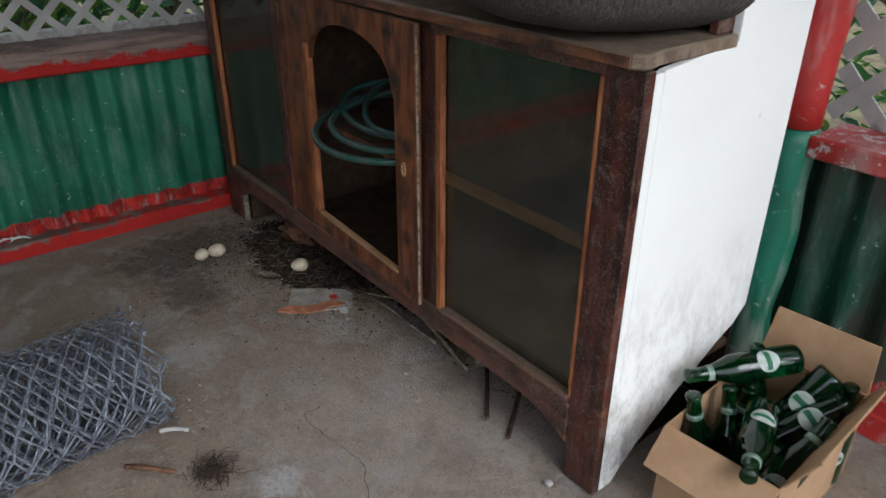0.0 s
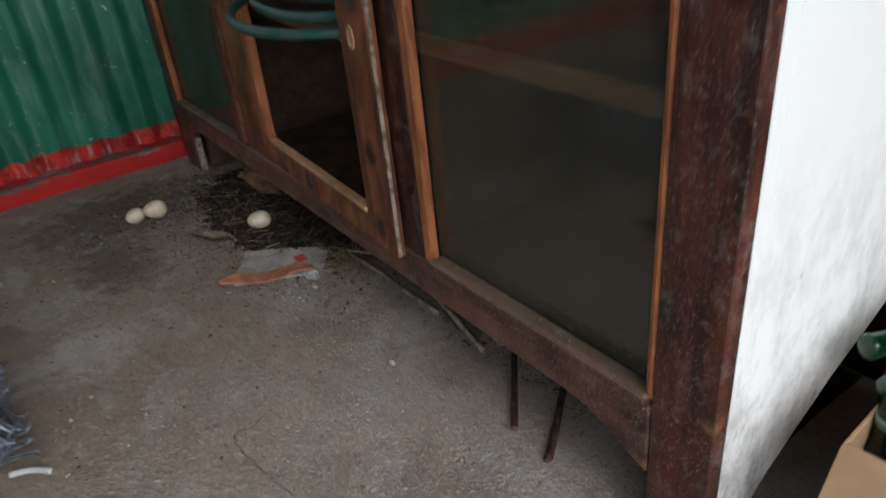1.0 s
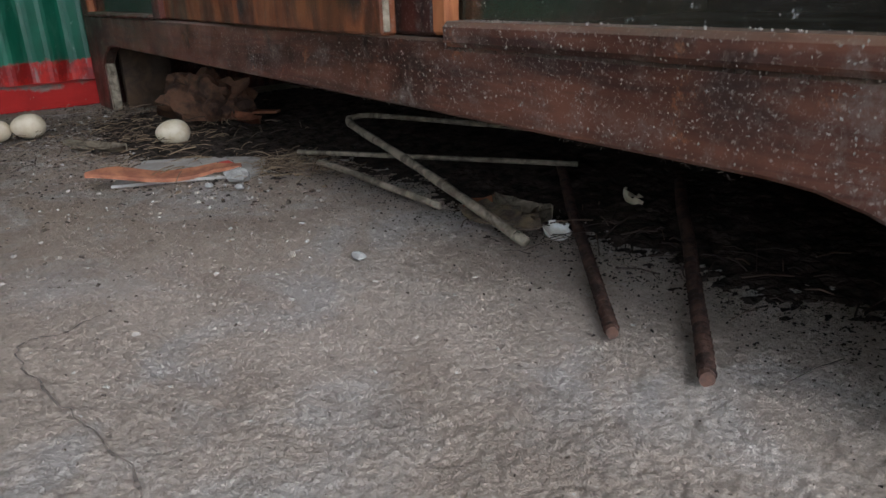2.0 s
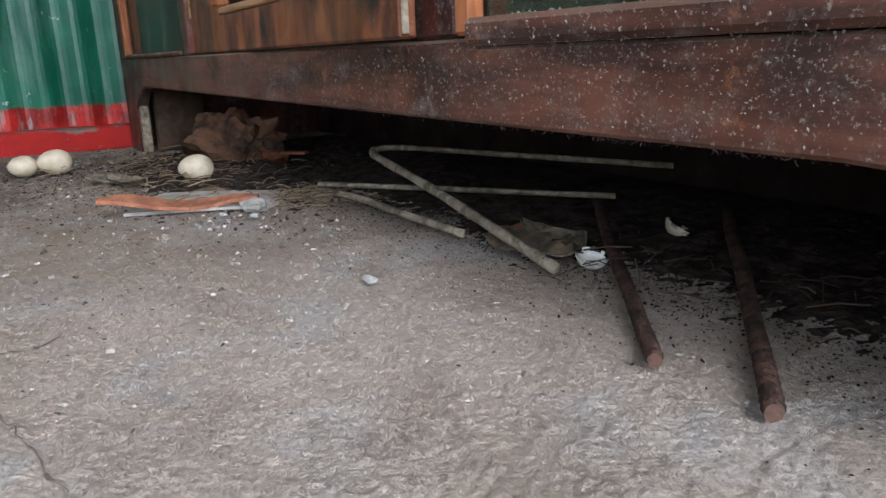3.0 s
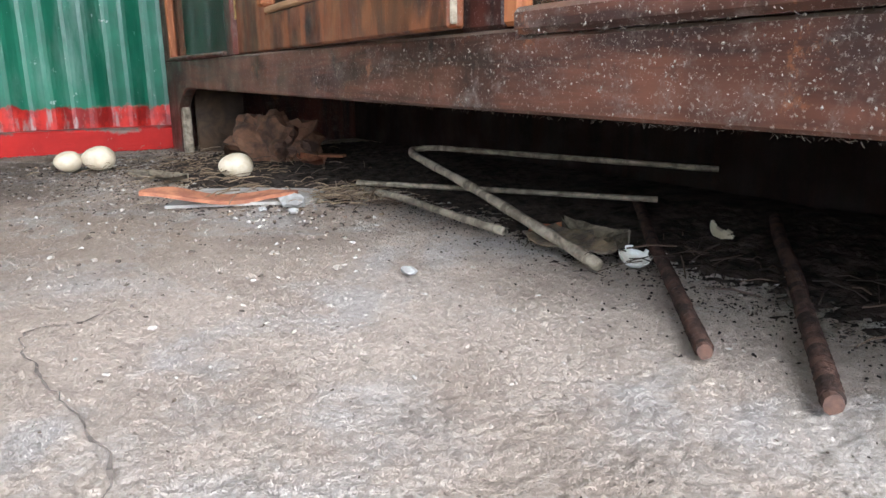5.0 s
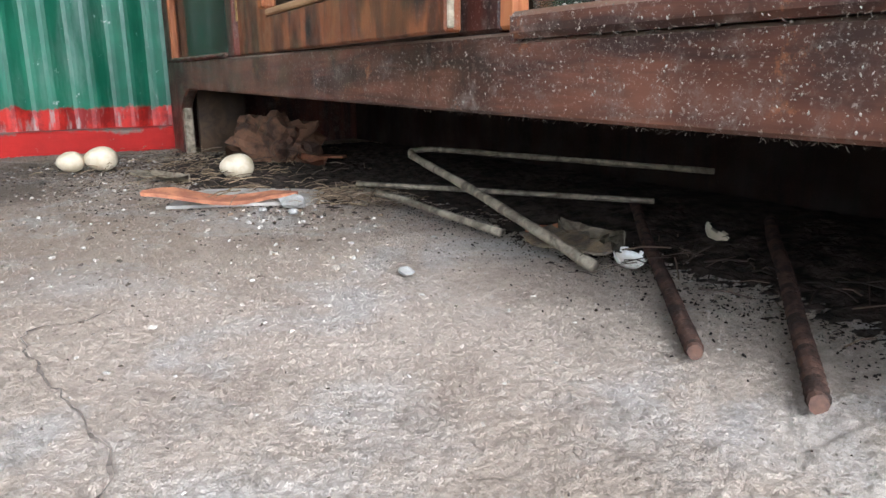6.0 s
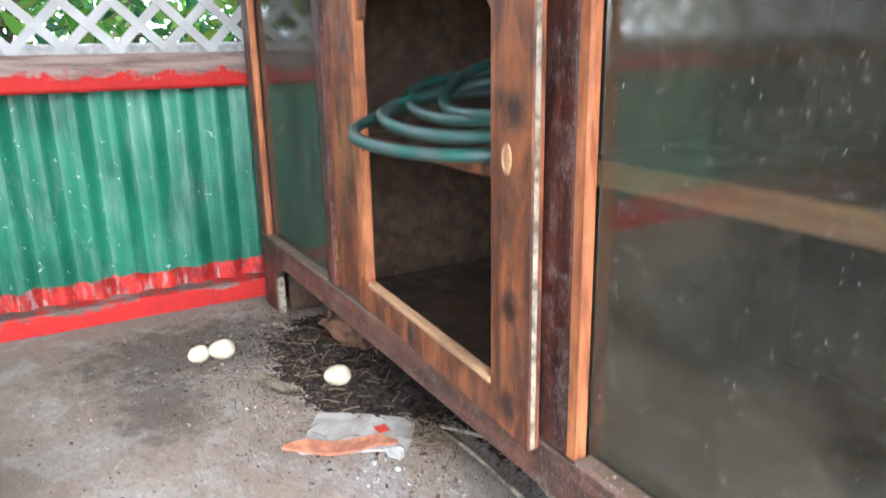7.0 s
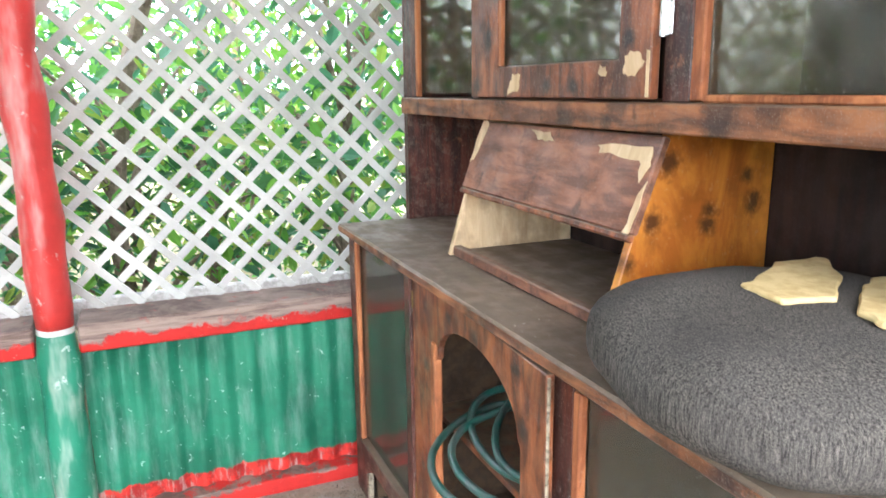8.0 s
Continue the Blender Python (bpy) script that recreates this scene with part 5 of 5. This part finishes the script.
scatter("tile_litter", 260, lambda: (random.gauss(0.74, 0.09), random.gauss(-0.04, 0.05)), lambda: random.uniform(0.003, 0.012) * random.uniform(0.4, 1), DEBRIS, "dark crumbs and flakes round the broken tile", 0.35)
straws(420, lambda: (random.gauss(0.42, 0.17), random.gauss(-0.03, 0.09)), "straw", "bits of straw and twig among the eggs")
straws(260, lambda: (random.gauss(0.80, 0.035), random.gauss(0.04, 0.022)), "twig_tuft", "tuft of dry twigs by the tile")
straws(70, lambda: (random.uniform(1.15, 1.55), random.gauss(0.13, 0.05)), "loose_straw", "thin dry stalks lying between the rusty bars", TUFT)
straws(260, lambda: (random.gauss(1.165, 0.022), random.gauss(-0.562, 0.020)), "dry_tuft", "tuft of dark dry stalks beside the wire roll", TUFT)


# ---- garden outside ----
def shrub(x, y, height, spread, leaves, size, seed):
    t = holder("shrub", "leafy green shrub outside the lattice", "shrub", "shrubs outside", at=(x, y, -0.12))
    random.seed(seed)
    stem = bmesh.new()
    tips = []
    tube(spline([(0, 0, 0), (random.uniform(-0.1, 0.1), random.uniform(-0.1, 0.1), height * 0.4), (random.uniform(-0.2, 0.2), random.uniform(-0.2, 0.2), height * 0.9)], 5), 0.05, 8, stem, radii=[0.055 - 0.0035 * i for i in range(11)])
    for _ in range(16):
        z = random.uniform(0.1, 0.9) * height
        a, l = random.uniform(0, 6.283), spread * random.uniform(0.5, 1.0)
        tip = Vector((math.cos(a) * l, math.sin(a) * l, z + random.uniform(0.0, 0.5)))
        tube(spline([(0, 0, z * 0.8), tip * 0.5 + Vector((0, 0, z * 0.45 + 0.05)), tip], 3), 0.012, 5, stem, radii=[0.02 - 0.0025 * i for i in range(7)])
        tips.append(tip)
    part("trunk", stem, TRUNK, t, "grey-brown stems")
    verts, faces = [], []
    for _ in range(leaves):
        c = random.choice(tips) * random.uniform(0.55, 1.1) + Vector((random.gauss(0, 0.2), random.gauss(0, 0.2), random.gauss(0, 0.22)))
        if c.z < 0.05:
            continue
        s = size * random.uniform(0.5, 1.3)
        m = Euler((random.uniform(-1.1, 1.1), random.uniform(-1.1, 1.1), random.uniform(0, 6.283))).to_matrix()
        n = len(verts)
        for p in ((-1, 0, 0), (-0.35, 0.36, 0.08), (0.35, 0.30, 0.06), (1, 0, -0.12), (0.35, -0.30, 0.06), (-0.35, -0.36, 0.08), (0, 0, -0.03)):
            verts.append(c + m @ Vector(p) * s)
        faces += [(n, n + 6, n + 1), (n + 1, n + 6, n + 2), (n + 2, n + 6, n + 3), (n + 3, n + 6, n + 4), (n + 4, n + 6, n + 5), (n + 5, n + 6, n)]
    me = bpy.data.meshes.new("crown")
    me.from_pydata(verts, [], faces)
    me.materials.append(LEAF)
    ob = new("crown", me)
    ob.parent = t
    tagged(ob, "many small green leaves")


for k, (sx, sy, sh, sp, n) in enumerate((
    (-1.25, 0.35, 2.0, 0.6, 900), (-1.4, -0.6, 2.2, 0.7, 1000), (-1.35, -1.5, 2.0, 0.7, 900), (-2.3, -0.2, 2.8, 0.9, 1100), (-2.5, -1.3, 2.8, 0.9, 1000), (-2.2, 1.1, 2.6, 0.9, 1000),
    (-1.0, 1.5, 2.0, 0.7, 800), (0.4, 1.9, 2.2, 0.8, 800), (1.6, 1.8, 2.1, 0.7, 1000), (2.6, 1.9, 2.1, 0.8, 900), (-3.6, 0.2, 3.4, 1.3, 1100), (-3.8, -2.2, 3.2, 1.3, 900),
    # These unseen southern shrubs are added tall and dense to block the sky.
    (-0.2, -4.6, 3.8, 1.3, 1900), (0.9, -4.7, 3.9, 1.3, 1900), (2.0, -4.6, 3.8, 1.3, 1900), (3.1, -4.8, 3.8, 1.3, 1700), (-1.6, -4.2, 3.6, 1.3, 1700))):
    shrub(sx, sy, sh, sp, int(n * 1.8), 0.052, 100 + k)


# ---- dust and crumbs stuck to the dresser ----
def flecks(name, count, spot, y, size, parent, label):
    """Tiny pale crumbs clinging to an upright face that looks towards -y."""
    verts, faces = [], []
    for _ in range(count):
        x, z = spot()
        a, l = random.uniform(0, math.pi), size * (0.12 + random.uniform(0, 1) ** 4 * 1.6)
        w = l * random.uniform(0.25, 0.8)
        n = len(verts)
        for u, v, d in ((-1, 0, 0), (0, -1, 0), (1, 0, 0), (0, 1, 0), (0.1, 0.1, 1)):
            u, v = u * l * random.uniform(0.6, 1), v * w * random.uniform(0.6, 1)
            verts.append((x + u * math.cos(a) - v * math.sin(a), y - d * 0.0008, z + u * math.sin(a) + v * math.cos(a)))
        faces += [(n, n + 1, n + 4), (n + 1, n + 2, n + 4), (n + 2, n + 3, n + 4), (n + 3, n, n + 4)]
    me = bpy.data.meshes.new(name)
    me.from_pydata(verts, [], faces)
    me.materials.append(FLECK)
    ob = new(name, me)
    ob.parent = parent
    return tagged(ob, label, kind="stuff")


random.seed(77)
flecks("dust", 1500, lambda: (1.59 - abs(random.gauss(0, 0.30)), 0.127 + 0.052 * random.uniform(0, 1) ** 0.7), -0.0041, 0.00105, dresser, "pale dust crumbs on the apron")
flecks("dust", 420, lambda: (random.uniform(1.2, 1.58), 0.19 + abs(random.gauss(0, 0.12))), 0.0128, 0.0011, dresser, "pale dust crumbs on the pane")
flecks("dust", 320, lambda: (random.uniform(1.196, 1.592), random.uniform(0.181, 0.197)), -0.0111, 0.001, dresser, "pale dust crumbs on the ledge")
flecks("dust", 150, lambda: (random.uniform(1.598, 1.67), random.uniform(0.02, 0.8) ** 1.5), -0.0022, 0.0009, dresser, "pale dust crumbs on the stile")


def fringe():
    """Fluffy cobweb and dirt along the apron's lower edge and under the ledge."""
    bm = bmesh.new()
    for i in range(260):
        low = i % 3
        x = 1.47 - abs(random.gauss(0, 0.30)) if low else random.uniform(1.2, 1.59)
        if x < 0.2:
            continue
        p = Vector((x, random.uniform(-0.004, 0.012), 0.122 + 0.0072 * (1.465 - x)) if low else (x, -0.0115, 0.180))
        d = Vector((random.gauss(0, 0.0022), random.gauss(0, 0.001), -random.uniform(0.0003, 0.0028)))
        tube([p, p + d * 0.6 + Vector((random.gauss(0, 0.0006), 0, 0)), p + d], random.uniform(0.00012, 0.0003), 3, bm)
    return part("cobweb", bm, FUZZ, dresser, "grey cobweb hanging from the apron edge")


tagged(fringe(), kind="stuff")


def crumbs(name, count, spot, parent, label):
    """Pale crumbs lying on a level top."""
    verts, faces = [], []
    for _ in range(count):
        x, y, z = spot()
        r, n = random.uniform(0.0006, 0.0021), len(verts)
        for a in range(5):
            t = 2 * math.pi * a / 5 + random.uniform(-0.3, 0.3)
            verts.append((x + r * math.cos(t) * random.uniform(0.5, 1), y + r * math.sin(t), z))
        verts.append((x, y, z + r * 0.7))
        faces += [(n + a, n + (a + 1) % 5, n + 5) for a in range(5)]
    me = bpy.data.meshes.new(name)
    me.from_pydata(verts, [], faces)
    me.materials.append(FLECK)
    ob = new(name, me)
    ob.parent = parent
    return tagged(ob, label, kind="stuff")


crumbs("crumb_dust", 240, lambda: (random.uniform(0.0, 1.6), random.uniform(-0.02, 0.17), TOP + 0.0003), dresser, "pale crumbs on the worktop")
crumbs("crumb_dust", 70, lambda: (random.uniform(1.2, 1.585), random.uniform(-0.008, 0.010), 0.1986), dresser, "grey crumbs along the ledge")
